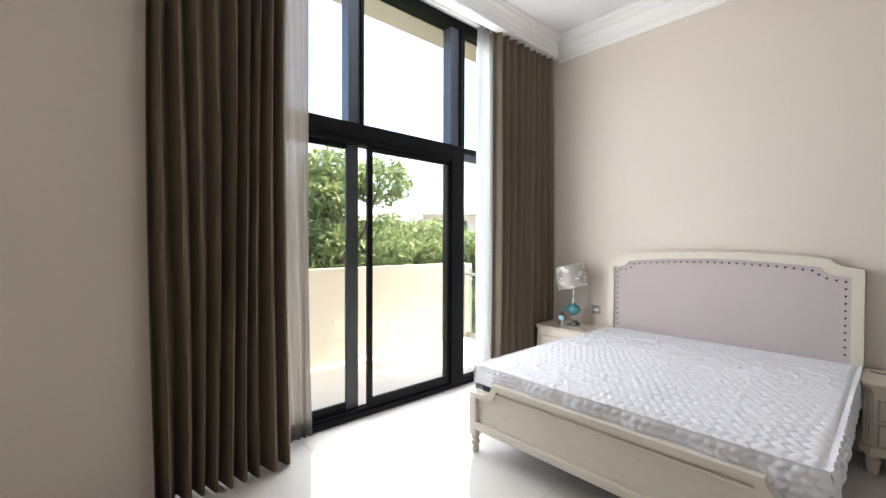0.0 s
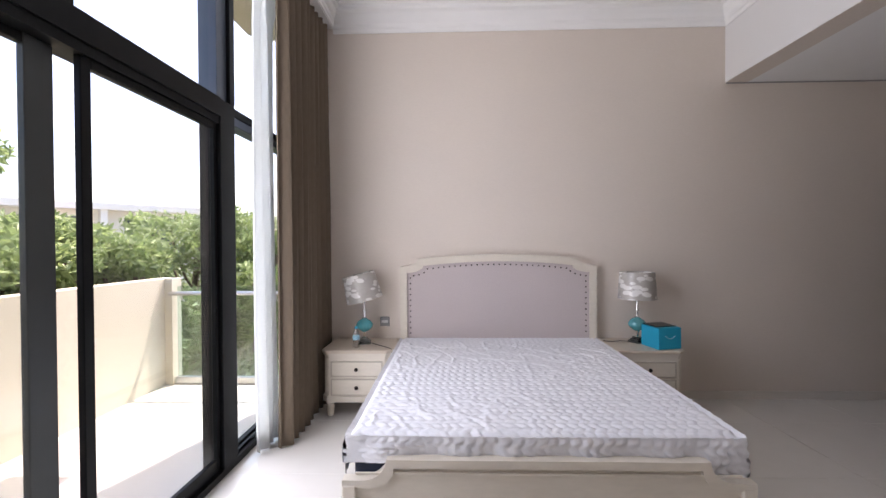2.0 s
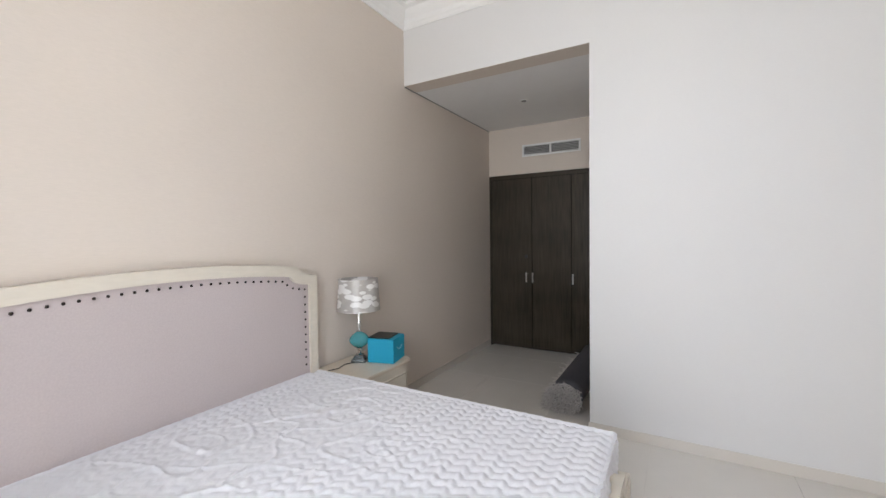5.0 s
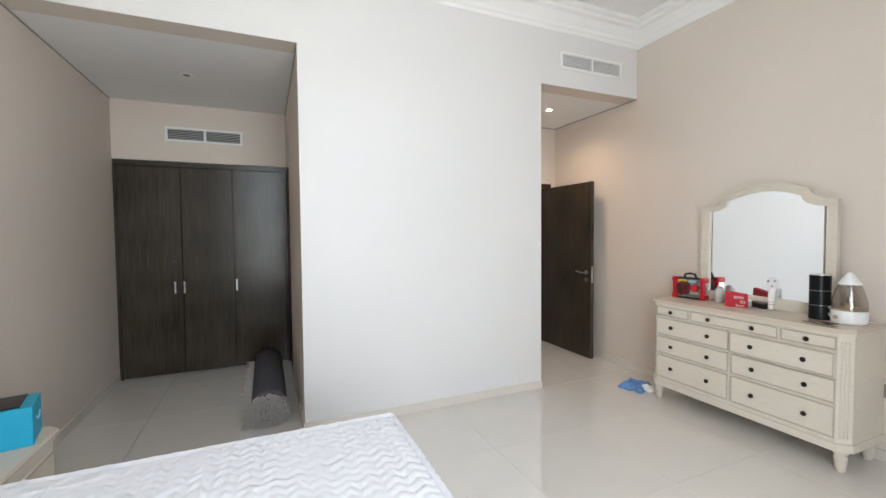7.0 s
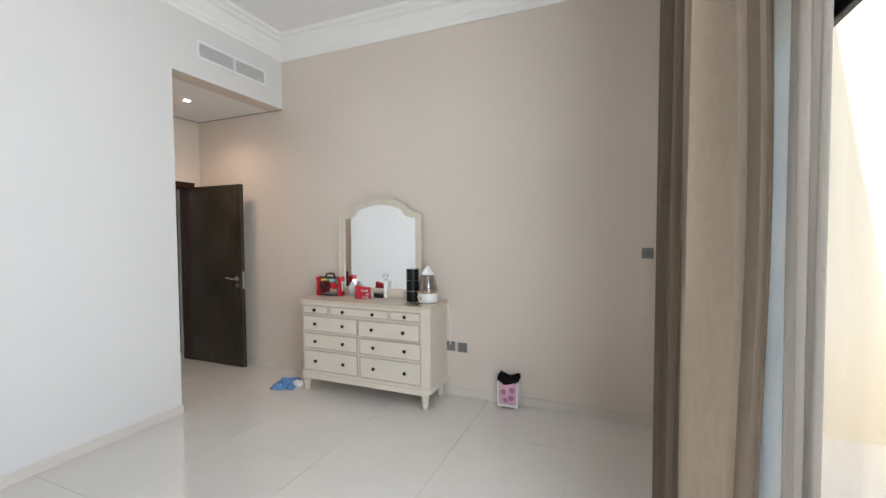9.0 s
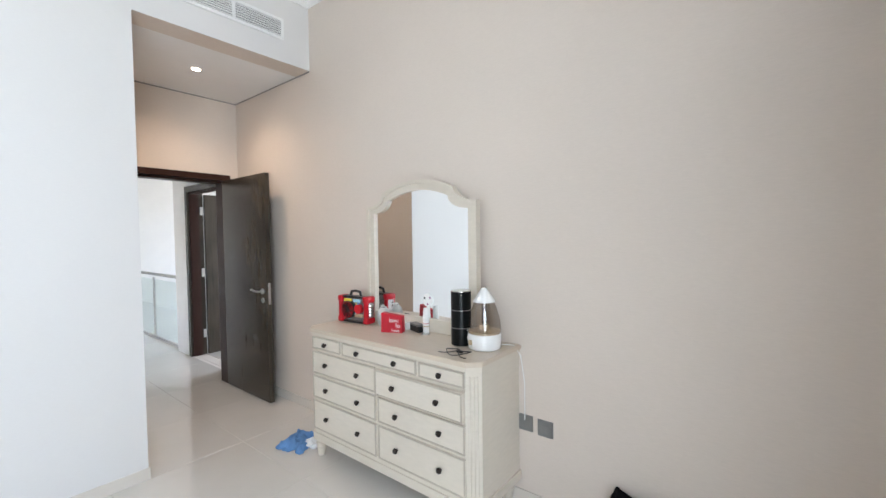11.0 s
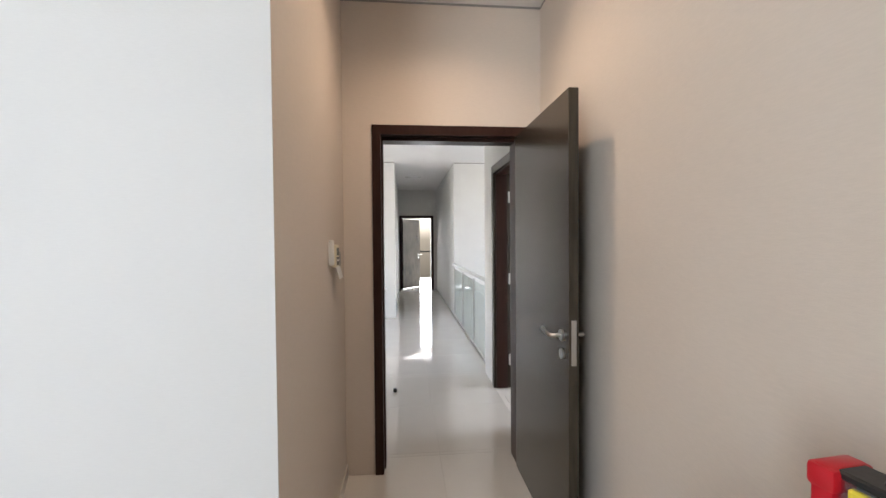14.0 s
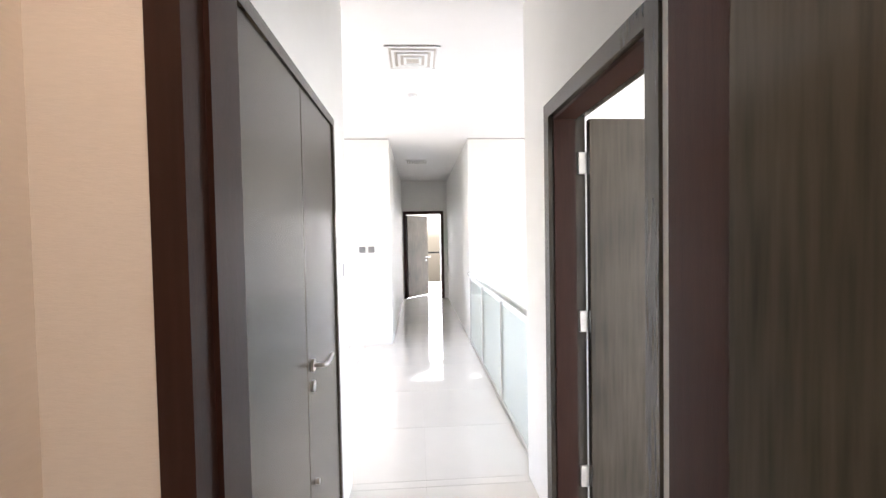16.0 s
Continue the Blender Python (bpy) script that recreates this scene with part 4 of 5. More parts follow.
part("frame_bead", band(bmesh.new(), mo, hb_outline(0.468, 0.0, 0.82, 0.165, (0.905, 0.972)), lambda u, v, w: (0.027 + w, u, v), 0.016), M_CREAM, mirror)
part("frame_rail", boxb(0.0, 0.032, -0.492, 0.492, 0.0, 0.085, bevel=0.004), M_CREAM, mirror)
part("mirror_glass", prism(bmesh.new(), mm, lambda u, v, w: (0.004 + w, u, v), 0.008), M_MIRROR, mirror, "silvered mirror glass")


# ---- lamps and small things on the nightstands ----
def table_lamp(m, tilt, label):
    t = thing("table_lamp", m, label, "lamp", "pair of bedside lamps")
    part("base", boxes((-0.055, 0.055, -0.055, 0.055, 0, 0.018), (-0.042, 0.042, -0.042, 0.042, 0.018, 0.034), (-0.030, 0.030, -0.030, 0.030, 0.034, 0.052)), M_DARKCHROME, t, "stepped mirror-like base")
    part("stem", lathe(bmesh.new(), [(0.02, 0.052), (0.012, 0.06), (0.014, 0.085), (0.022, 0.095), (0.022, 0.105)], 20), M_CHROME, t, smooth=True)
    prof = [(0.02 + 0.055 * math.sin(math.pi * k / 12) ** 0.8, 0.105 + 0.12 * k / 12) for k in range(13)]
    part("ball", lathe(bmesh.new(), prof, 60, flute=0.02, nflute=15), M_TURQ, t, "ribbed turquoise glass ball", smooth=True)
    part("stem", lathe(bmesh.new(), [(0.02, 0.225), (0.024, 0.232), (0.012, 0.24), (0.010, 0.27), (0.017, 0.29), (0.010, 0.31), (0.009, 0.37), (0.014, 0.375), (0.014, 0.40)], 18), M_CHROME, t, "clear and chrome stem", smooth=True)
    sh = bmesh.new()
    n = 40
    rings = []
    for r, z in ((0.164, 0.395), (0.161, 0.42), (0.158, 0.46), (0.154, 0.52), (0.151, 0.58), (0.148, 0.635), (0.144, 0.635), (0.147, 0.58), (0.150, 0.52), (0.154, 0.46), (0.157, 0.42), (0.160, 0.395)):
        rings.append([sh.verts.new(((r + 0.004 * noise.noise(Vector((i * 0.9, z * 30, r * 9 + tilt)))) * math.cos(2 * math.pi * i / n), (r + 0.004 * noise.noise(Vector((i * 0.9, z * 30, 4)))) * math.sin(2 * math.pi * i / n), z)) for i in range(n)])
    rings.append(rings[0])
    for a, b in zip(rings, rings[1:]):
        for i in range(n):
            sh.faces.new((a[i], a[(i + 1) % n], b[(i + 1) % n], b[i]))
    bmesh.ops.recalc_face_normals(sh, faces=sh.faces)
    if tilt:
        bmesh.ops.transform(sh, matrix=Matrix.Translation((0, 0, 0.42)) @ Matrix.Rotation(radians(tilt), 4, "X") @ Matrix.Translation((0, 0, -0.42)), verts=sh.verts)
    part("shade", sh, M_SHADE, t, "drum shade printed with white leaves under plastic wrap", smooth=True)
    return t


NT = 0.5755
table_lamp(pose(4.09, 2.275, NT, 0, 0, 8), -14, "turquoise ball table lamp with a crooked plastic-wrapped shade")
table_lamp(pose(4.13, -0.195, NT, 0, 0, 30), 0, "turquoise ball table lamp with a plastic-wrapped shade")
cord = thing("power_cord", pose(0, 0, 0), "black lamp cord with an inline switch over the nightstand", "cord")
part("wire", tube(bmesh.new(), [(4.08, 2.22, NT + 0.006), (4.0, 2.14, NT + 0.005), (3.93, 2.06, NT + 0.006), (3.87, 2.0, NT + 0.005), (3.842, 1.987, 0.50), (3.838, 1.984, 0.40), (3.84, 1.98, 0.2), (3.86, 1.985, 0.02)], 0.0032), M_BLACK, cord, smooth=True)
part("inline_switch", boxb(3.828, 3.846, 1.974, 1.995, 0.40, 0.45, bevel=0.005), M_BLACK, cord)
cord2 = thing("power_cord", pose(0, 0, 0), "black lamp cord lying on the nightstand", "cord")
part("wire", tube(bmesh.new(), [(4.13, -0.14, NT + 0.006), (4.16, -0.06, NT + 0.006), (4.13, 0.03, NT + 0.006), (4.16, 0.10, NT + 0.006)], 0.0032), M_BLACK, cord2, smooth=True)

bottle = thing("water_bottle", pose(3.93, 2.315, NT), "small clear plastic water bottle with blue label", "bottle")
part("body", lathe(bmesh.new(), [(0.026, 0), (0.029, 0.006), (0.029, 0.05), (0.027, 0.06), (0.029, 0.07), (0.029, 0.11), (0.022, 0.14), (0.012, 0.16), (0.012, 0.168)], 20), M_CLEAR, bottle, smooth=True)
part("wrapper", lathe(bmesh.new(), [(0.0298, 0.07), (0.0298, 0.108)], 20), M_BLUELIGHT, bottle, "pale blue label", smooth=True)
part("cap", lathe(bmesh.new(), [(0.014, 0.166), (0.014, 0.182), (0.012, 0.184)], 18), M_BLUEBOX, bottle, "blue cap")

cube = thing("carton_box", pose(3.975, -0.33, NT, 0, 0, 14) @ Matrix.Scale(1.06, 4), "turquoise cardboard box standing on the nightstand", "box")
part("body", boxb(-0.10, 0.10, -0.105, 0.105, 0, 0.17, bevel=0.003), M_BLUEBOX, cube)
arc = [(-0.103, 0.045 * u, 0.085 + 0.022 * u * u) for u in [k / 5 - 1 for k in range(11)]]
part("printed_mark", tube(bmesh.new(), arc, 0.003, 6), M_BLUELIGHT, cube, "pale curved print")
part("lid_flap", boxb(-0.06, 0.102, -0.09, 0.09, 0.171, 0.178, bevel=0.002), M_BLACK, cube, "dark card on top")


def wall_plate(name, m, w, h, material, label, bits):
    t = thing(name, m, label, "switch" if "switch" in name else "socket", "grey wall fittings")
    part("plate", boxb(0, 0.009, -w / 2, w / 2, -h / 2, h / 2, bevel=0.002), material, t)
    for a, b, c, d, k in bits:
        part("rocker" if "switch" in name else "insert", boxb(0.009, 0.012, a, b, c, d, bevel=0.001), k, t)
    return t


wall_plate("wall_socket", pose(XR, 2.125, 0.735, 0, 0, 180), 0.09, 0.09, M_GREYPL, "grey metal wall socket above the nightstand", [(-0.03, 0.03, -0.012, 0.012, M_STEEL)])
wall_plate("wall_socket", pose(XL, 0.945, 0.472), 0.09, 0.09, M_GREYPL, "grey wall socket above the skirting", [(-0.025, 0.025, -0.02, 0.02, M_GREYPL)])
wall_plate("wall_socket", pose(XL, 1.065, 0.468), 0.09, 0.09, M_GREYPL, "grey wall socket above the skirting", [(-0.025, 0.025, -0.02, 0.02, M_GREYPL)])
wall_plate("light_switch", pose(XL, 2.635, 1.385), 0.085, 0.085, M_GREYPL, "grey wall switch beside the curtain", [(-0.036, -0.002, -0.035, 0.035, M_GREYPL), (0.002, 0.036, -0.035, 0.035, M_GREYPL)])
wall_plate("light_switch", pose(XP0, -2.21, 1.377, 0, 0, 180), 0.075, 0.085, M_GREYPL, "grey wall switch beside the bedroom door", [(-0.028, 0.028, -0.032, 0.032, M_GREYPL)])
for sx in (0.47, 0.60):
    wall_plate("light_switch", pose(sx, YF, 1.38, 0, 0, 90), 0.09, 0.09, M_GREYPL, "grey wall switch on the landing wall", [(-0.033, 0.033, -0.033, 0.033, M_GREYPL)])
wall_plate("light_switch", pose(XC1, -4.14, 1.36, 0, 0, 180), 0.10, 0.10, M_WHITEPL, "white wall switch beside the closet doors", [(-0.038, -0.002, -0.035, 0.035, M_WHITEPL), (0.002, 0.038, -0.035, 0.035, M_GREYPL)])

phone = thing("intercom_handset", pose(XP0, -1.94, 1.422, 0, 0, 180), "white wall intercom handset", "intercom")
part("handset", boxb(0, 0.026, -0.014, 0.014, -0.064, 0.064, bevel=0.009, seg=3), M_WHITEPL, phone, smooth=True)
part("cradle", boxb(0, 0.012, -0.016, 0.016, -0.05, 0.05, bevel=0.004), M_WHITEPL, phone)
thermo = thing("thermostat", pose(XP0, -2.073, 1.40, 0, 0, 180), "white thermostat with its flap hanging open", "thermostat")
M_AGED = mat("aged_cream_plastic", (0.74, 0.68, 0.52), 0.35, var=0.04, bump=0.01)
part("body", boxb(0, 0.022, -0.05, 0.05, -0.06, 0.06, bevel=0.005), M_AGED, thermo)
part("display", boxb(0.022, 0.024, -0.034, 0.034, 0.004, 0.045, bevel=0.001), M_LCD, thermo, "grey display")
part("keypad", boxb(0.022, 0.0235, -0.034, 0.034, -0.048, -0.004, bevel=0.001), M_BLACK, thermo, "dark keypad")
for ky in (-0.02, 0.0, 0.02):
    part("button", boxb(0.0235, 0.026, ky - 0.007, ky + 0.007, -0.026, -0.016, bevel=0.001), M_WHITEPL, thermo)
fl = boxb(-0.003, 0.003, -0.045, 0.045, -0.065, 0.0, bevel=0.001)
bmesh.ops.transform(fl, matrix=Matrix.Translation((0.024, 0, -0.055)) @ Matrix.Rotation(radians(-14), 4, "Y"), verts=fl.verts)
part("flap", fl, M_WHITEPL, thermo, "open cover flap")

# ---- things on the dresser ----
DT = 0.9155
toy = thing("toy_box", pose(-0.69, -0.335, DT, 0, 0, 96) @ Matrix.Scale(0.92, 4), "red and black toy set in a carry box", "toy")
part("backing", boxb(-0.125, 0.125, 0.0, 0.05, 0.012, 0.20, bevel=0.004), M_BLISTER, toy, "clear blister window")
part("printed_card", boxb(-0.12, 0.12, 0.035, 0.046, 0.015, 0.195), mat("colour_print", (0.30, 0.28, 0.30), 0.4, var=0.8, scale=26, bump=0), toy)
for sx in (-0.135, 0.135):
    part("side_bumper", boxb(sx - 0.02, sx + 0.02, -0.012, 0.075, 0.0, 0.215, bevel=0.010, seg=2), M_RED, toy, "red plastic side", smooth=True)
    for cz in (0.025, 0.19):
        part("corner", boxb(sx - 0.024, sx + 0.024, -0.016, 0.079, cz - 0.022, cz + 0.022, bevel=0.009, seg=2), M_RED, toy, smooth=True)
for cz in (0.07, 0.095, 0.12, 0.145):
    part("bulge", cylb((0.156, 0.022, cz), (0.166, 0.022, cz), 0.014, 0.006, 14), M_CHROME, toy, smooth=True)
part("side_window", boxb(0.156, 0.158, 0.005, 0.06, 0.05, 0.165), M_STEEL, toy, "silver side window")
part("handle", tube(bmesh.new(), [(-0.06, 0.03, 0.205), (-0.045, 0.03, 0.245), (0.0, 0.03, 0.252), (0.045, 0.03, 0.245), (0.06, 0.03, 0.205)], 0.011, 10), M_BLACK, toy, "black carry handle", smooth=True)
part("top_bar", boxb(-0.12, 0.12, 0.0, 0.065, 0.196, 0.212, bevel=0.004), M_BLACK, toy)
part("bottom_bar", boxb(-0.12, 0.12, 0.0, 0.065, 0.0, 0.016, bevel=0.004), M_BLACK, toy)
part("wheel_ring", lathe(bmesh.new(), [(0.060, 0.0), (0.069, 0.004), (0.069, 0.028), (0.060, 0.032)], 32), M_BLACK, toy, "black tyre").matrix_basis = pose(-0.045, 0.010, 0.105, 90, 0, 0)
rq = random.Random(4)
for k in range(26):
    bx, bz = rq.uniform(-0.105, 0.105), rq.uniform(0.03, 0.175)
    part("toy_piece", boxb(bx - 0.008, bx + rq.uniform(0.006, 0.02), 0.0, rq.uniform(0.002, 0.006) - 0.008, bz - 0.006, bz + rq.uniform(0.004, 0.014), bevel=0.002), rq.choice([M_AMBER, M_STEEL, M_BLUELIGHT, M_BLACK, M_YELLOW, M_CLOTH, M_RED]), toy)
wheel = part("wheel", cylb((-0.045, -0.022, 0.105), (-0.045, 0.012, 0.105), 0.062, seg=28), M_RED, toy, "large red spoked wheel")
for k in range(8):
    a = k * math.pi / 4
    part("spoke", cylb((-0.045, -0.025, 0.105), (-0.045 + 0.055 * math.cos(a), -0.025, 0.105 + 0.055 * math.sin(a)), 0.005, seg=6), M_BLACK, wheel)
part("wheel", cylb((0.06, -0.018, 0.115), (0.06, 0.012, 0.115), 0.036, seg=24), M_RED, toy, "small red wheel")
part("tool", boxb(0.02, 0.10, -0.012, 0.01, 0.05, 0.075, bevel=0.004), M_AMBER, toy, "tan toy tool")
part("tool", boxb(-0.10, -0.02, -0.006, 0.01, 0.165, 0.19, bevel=0.004), M_YELLOW, toy, "yellow toy tool")
part("tool", boxb(0.0, 0.07, -0.006, 0.01, 0.165, 0.188, bevel=0.004), M_BLUELIGHT, toy, "pale blue toy tool")

M_WOOLWHITE = mat("milky_plastic", (0.55, 0.55, 0.53), 0.35, var=0.2, scale=30, bump=0.4)
pouch = thing("plastic_bag", pose(-0.765, -0.10, DT), "small crumpled milky plastic bag", "bag")
pb = lathe(bmesh.new(), [(0.03, 0), (0.042, 0.02), (0.045, 0.06), (0.038, 0.10), (0.022, 0.125), (0.016, 0.135)], 24)
for v in pb.verts:
    v.co *= 1 + 0.12 * noise.noise(v.co * 45)
for v in pb.verts:
    v.co.z = max(v.co.z, 0)
part("film", pb, M_WOOLWHITE, pouch, smooth=True)
part("tie", tube(bmesh.new(), [(0.018, 0, 0.128), (0, 0.018, 0.13), (-0.018, 0, 0.128), (0, -0.018, 0.13), (0.018, 0, 0.128)], 0.004), M_GREYPL, pouch)
ball = thing("black_pouch", pose(-0.79, 0.015, DT), "round black pouch leaning by the mirror", "pouch")
part("body", lathe(bmesh.new(), [(0.03, 0), (0.045, 0.02), (0.048, 0.05), (0.035, 0.075), (0.006, 0.083)], 24), M_BLACK, ball, smooth=True)

bag = thing("gift_bag", pose(-0.66, 0.10, DT, 0, 0, 112) @ Matrix.Scale(0.98, 4), "red paper gift bag with white lettering", "bag")
gb = boxb(-0.075, 0.075, -0.028, 0.028, 0, 0.118, bevel=0.002)
for v in gb.verts:
    if v.co.z > 0.06:
        v.co.y *= 0.75
        v.co.z += 0.012 * (1 if v.co.x < 0 else -0.6)
part("body", gb, M_REDPAPER, bag)


def words(name, text, size, m, parent, material):
    cu = bpy.data.curves.new(name, "FONT")
    cu.body, cu.size, cu.extrude = text, size, 0.0006
    cu.align_x = "CENTER"
    tmp = new("letters", cu)
    me = bpy.data.meshes.new_from_object(tmp.evaluated_get(bpy.context.evaluated_depsgraph_get()))
    bpy.data.objects.remove(tmp)
    me.transform(m)
    me.materials.append(material)
    ob = new(name, me)
    ob.parent = parent
    return ob


words("lettering", "love", 0.040, pose(0.02, -0.030, 0.072, 90, 0, 0), bag, M_WHITEPL)
words("lettering", "lo", 0.046, pose(0.048, -0.030, 0.036, 90, 0, 0), bag, M_WHITEPL)
words("lettering", "love", 0.034, pose(0.03, -0.030, 0.006, 90, 0, 0), bag, M_WHITEPL)

wb = thing("small_box", pose(-0.785, 0.105, DT, 0, 0, 80), "small white cardboard box by the mirror", "box")
part("body", boxb(-0.04, 0.04, -0.025, 0.025, 0, 0.045, bevel=0.002), M_WHITEPL, wb)
part("lid", boxb(-0.041, 0.041, -0.026, 0.026, 0.034, 0.047, bevel=0.002), M_WHITEPL, wb)
dk = thing("small_box", pose(-0.765, 0.215, DT, 0, 0, 70), "small dark cardboard box by the mirror", "box")
part("body", boxb(-0.055, 0.055, -0.022, 0.022, 0, 0.052, bevel=0.002), M_BLACK, dk)
part("lid", boxb(-0.0555, 0.0555, -0.0225, 0.0225, 0.038, 0.0535, bevel=0.002), M_GREYPL, dk)

tub = thing("cream_tube", pose(-0.772, 0.29, DT), "white cosmetic tube standing on its cap", "tube")
part("body", lathe(bmesh.new(), [(0.021, 0.03), (0.021, 0.10), (0.019, 0.135), (0.016, 0.16)], 24), M_WHITEPL, tub, smooth=True)
part("cap", lathe(bmesh.new(), [(0.019, 0), (0.020, 0.003), (0.020, 0.03)], 24), M_WHITEPL, tub)
part("stripe", lathe(bmesh.new(), [(0.0214, 0.040), (0.0214, 0.046)], 24), M_AMBER, tub)
part("stripe", lathe(bmesh.new(), [(0.0214, 0.060), (0.0214, 0.063)], 24), M_RED, tub)

fan = thing("hand_fan", pose(-0.815, 0.27, DT, 0, 0, 0), "small white handheld fan leaning on the mirror", "fan")
part("handle", cylb((0.0, 0.0, 0.0), (-0.012, 0.0, 0.16), 0.014, seg=16), M_WHITEPL, fan, smooth=True)
part("head", cylb((-0.022, 0.0, 0.205), (0.004, 0.0, 0.205), 0.042, seg=32), M_WHITEPL, fan, "round white fan head")
for k in range(3):
    a = k * 2.1 + 0.6
    part("dot", cylb((0.004, 0.027 * math.cos(a), 0.205 + 0.027 * math.sin(a)), (0.006, 0.027 * math.cos(a), 0.205 + 0.027 * math.sin(a)), 0.007, seg=14), M_PURPLE if k != 1 else M_BLACK, fan)
disc = thing("coaster", pose(-0.735, 0.315, DT), "small clear round disc lying on the dresser", "coaster")
part("disc", lathe(bmesh.new(), [(0.028, 0), (0.03, 0.002), (0.028, 0.005)], 28), M_STEEL, disc)

M_LACQUER = mat("black_lacquer_card", (0.005, 0.006, 0.006), 0.3, var=0.2, bump=0.02, spec=0.25)
can = thing("cylinder_box", pose(-0.685, 0.635, DT), "tall black cylindrical gift box with open top", "box")
for z0, z1 in ((0.0, 0.098), (0.101, 0.199), (0.202, 0.308)):
    part("tier", lathe(bmesh.new(), [(0.057, z0), (0.0585, z0 + 0.001), (0.0585, z1 - 0.001), (0.057, z1)], 48), M_LACQUER, can, smooth=True)
    if z1 < 0.3:
        part("silver_line", lathe(bmesh.new(), [(0.0575, z1), (0.0575, z1 + 0.002)], 48), M_STEEL, can)
part("inner_cup", lathe(bmesh.new(), [(0.053, 0.308), (0.053, 0.3095)], 40), M_WHITEPL, can, "white inside")
part("rim", lathe(bmesh.new(), [(0.0590, 0.306), (0.0590, 0.312), (0.055, 0.312), (0.055, 0.307)], 40), M_STEEL, can)

hum = thing("humidifier", pose(-0.69, 0.79, DT), "white teardrop humidifier with a clear smoky tank", "humidifier")
part("base", lathe(bmesh.new(), [(0.078, 0), (0.088, 0.006), (0.094, 0.05), (0.092, 0.085), (0.088, 0.088)], 40), M_WHITEPL, hum, smooth=True)
part("tray", lathe(bmesh.new(), [(0.088, 0.088), (0.088, 0.100), (0.03, 0.106), (0.028, 0.13), (0.01, 0.132)], 36), M_AMBER, hum, "tan inner tray", smooth=True)
part("tank", lathe(bmesh.new(), [(0.090, 0.09), (0.092, 0.11), (0.086, 0.16), (0.070, 0.22), (0.052, 0.265)], 40), M_CLEAR, hum, "clear smoky water tank", smooth=True)
part("inner_tube", lathe(bmesh.new(), [(0.012, 0.13), (0.011, 0.262)], 16), M_CLEAR, hum, smooth=True)
part("cap", lathe(bmesh.new(), [(0.060, 0.258), (0.060, 0.264), (0.050, 0.277), (0.020, 0.325), (0.014, 0.334), (0.008, 0.335)], 40), M_WHITEPL, hum, "white cone cap", smooth=True)
part("handle", tube(bmesh.new(), [(0.02, -0.085, 0.10), (0.02, -0.105, 0.085), (0.02, -0.108, 0.06), (0.02, -0.09, 0.035)], 0.006), M_WHITEPL, hum, smooth=True)
part("dial", cylb((0.088, -0.03, 0.045), (0.097, -0.034, 0.045), 0.014, seg=20), M_AMBER, hum, "small cream dial")
cable = thing("usb_cable", pose(0, 0, DT + 0.004), "tangled thin black cable on the dresser", "cable")
cp = []
for k in range(60):
    a = k * 0.2
    cp.append((-0.52 + 0.05 * math.cos(a * 1.1) + 0.015 * math.sin(a * 2.3), 0.64 + 0.17 * k / 60 + 0.05 * math.sin(a * 1.1), 0.003 * (1 + math.sin(a * 2))))
part("wire", tube(bmesh.new(), cp, 0.0024, 6), M_BLACK, cable, smooth=True)
part("plug", boxb(-0.535, -0.515, 0.72, 0.76, 0.0, 0.010, bevel=0.003), M_BLACK, cable)
cable2 = thing("power_cord", pose(0, 0, 0), "white humidifier cord trailing to the wall", "cord")
part("wire", tube(bmesh.new(), [(-0.77, 0.84, DT + 0.01), (-0.80, 0.88, DT + 0.008), (-0.82, 0.90, DT + 0.004), (-0.845, 0.93, 0.86), (-0.862, 0.945, 0.7), (-0.862, 0.945, 0.49)], 0.003, 6), M_WHITEPL, cable2, smooth=True)

# ---- things on the floor ----
cl = bmesh.new()
n = 26
g = []
for i in range(n + 1):
    row = []
    for j in range(n + 1):
        u, v = i / n - 0.5, j / n - 0.5
        p = Vector((u * 7, v * 7, 2))
        edge = min(1, 8 * (0.5 - max(abs(u), abs(v))))
        row.append(cl.verts.new((0.26 * u * (1 + 0.3 * noise.noise(p)), 0.22 * v * (1 + 0.3 * noise.noise(p + Vector((4, 4, 4)))), 0.004 + max(0, (0.030 + 0.035 * noise.noise(p * 0.6) + 0.02 * noise.noise(p * 1.4)) * edge))))
    g.append(row)
for a, b in zip(g, g[1:]):
    for i in range(n):
        cl.faces.new((a[i], a[i + 1], b[i + 1], b[i]))
cloth = thing("cloth", pose(-0.47, -0.72, 0, 0, 0, 20), "crumpled blue and white cloth on the floor", "cloth")
part("fabric", cl, M_CLOTH, cloth, smooth=True).modifiers.new("thickness", "SOLIDIFY").thickness = 0.004
rag = thing("paper_tissue", pose(-0.50, -0.60, 0), "crumpled white tissue on the floor by the dresser", "tissue")
rb = bmesh.new()
bmesh.ops.create_icosphere(rb, subdivisions=3, radius=0.05)
for v in rb.verts:
    v.co *= 1 + 0.55 * noise.noise(v.co * 40)
    v.co.z = max(0, v.co.z * 0.7 + 0.022)
part("paper", rb, M_WHITEPL, rag)

bin_ = thing("toy_bin", pose(-0.80, 1.53, 0), "pink printed storage bin with black fur trim", "bin")
part("body", boxb(-0.055, 0.055, -0.088, 0.088, 0.02, 0.23, bevel=0.012, seg=2), M_PINK, bin_, "pink printed side")
part("border", boxes((-0.058, 0.058, -0.092, -0.078, 0.018, 0.235), (-0.058, 0.058, 0.078, 0.092, 0.018, 0.235), (-0.058, 0.058, -0.078, 0.078, 0.018, 0.036)), M_WHITEPL, bin_)
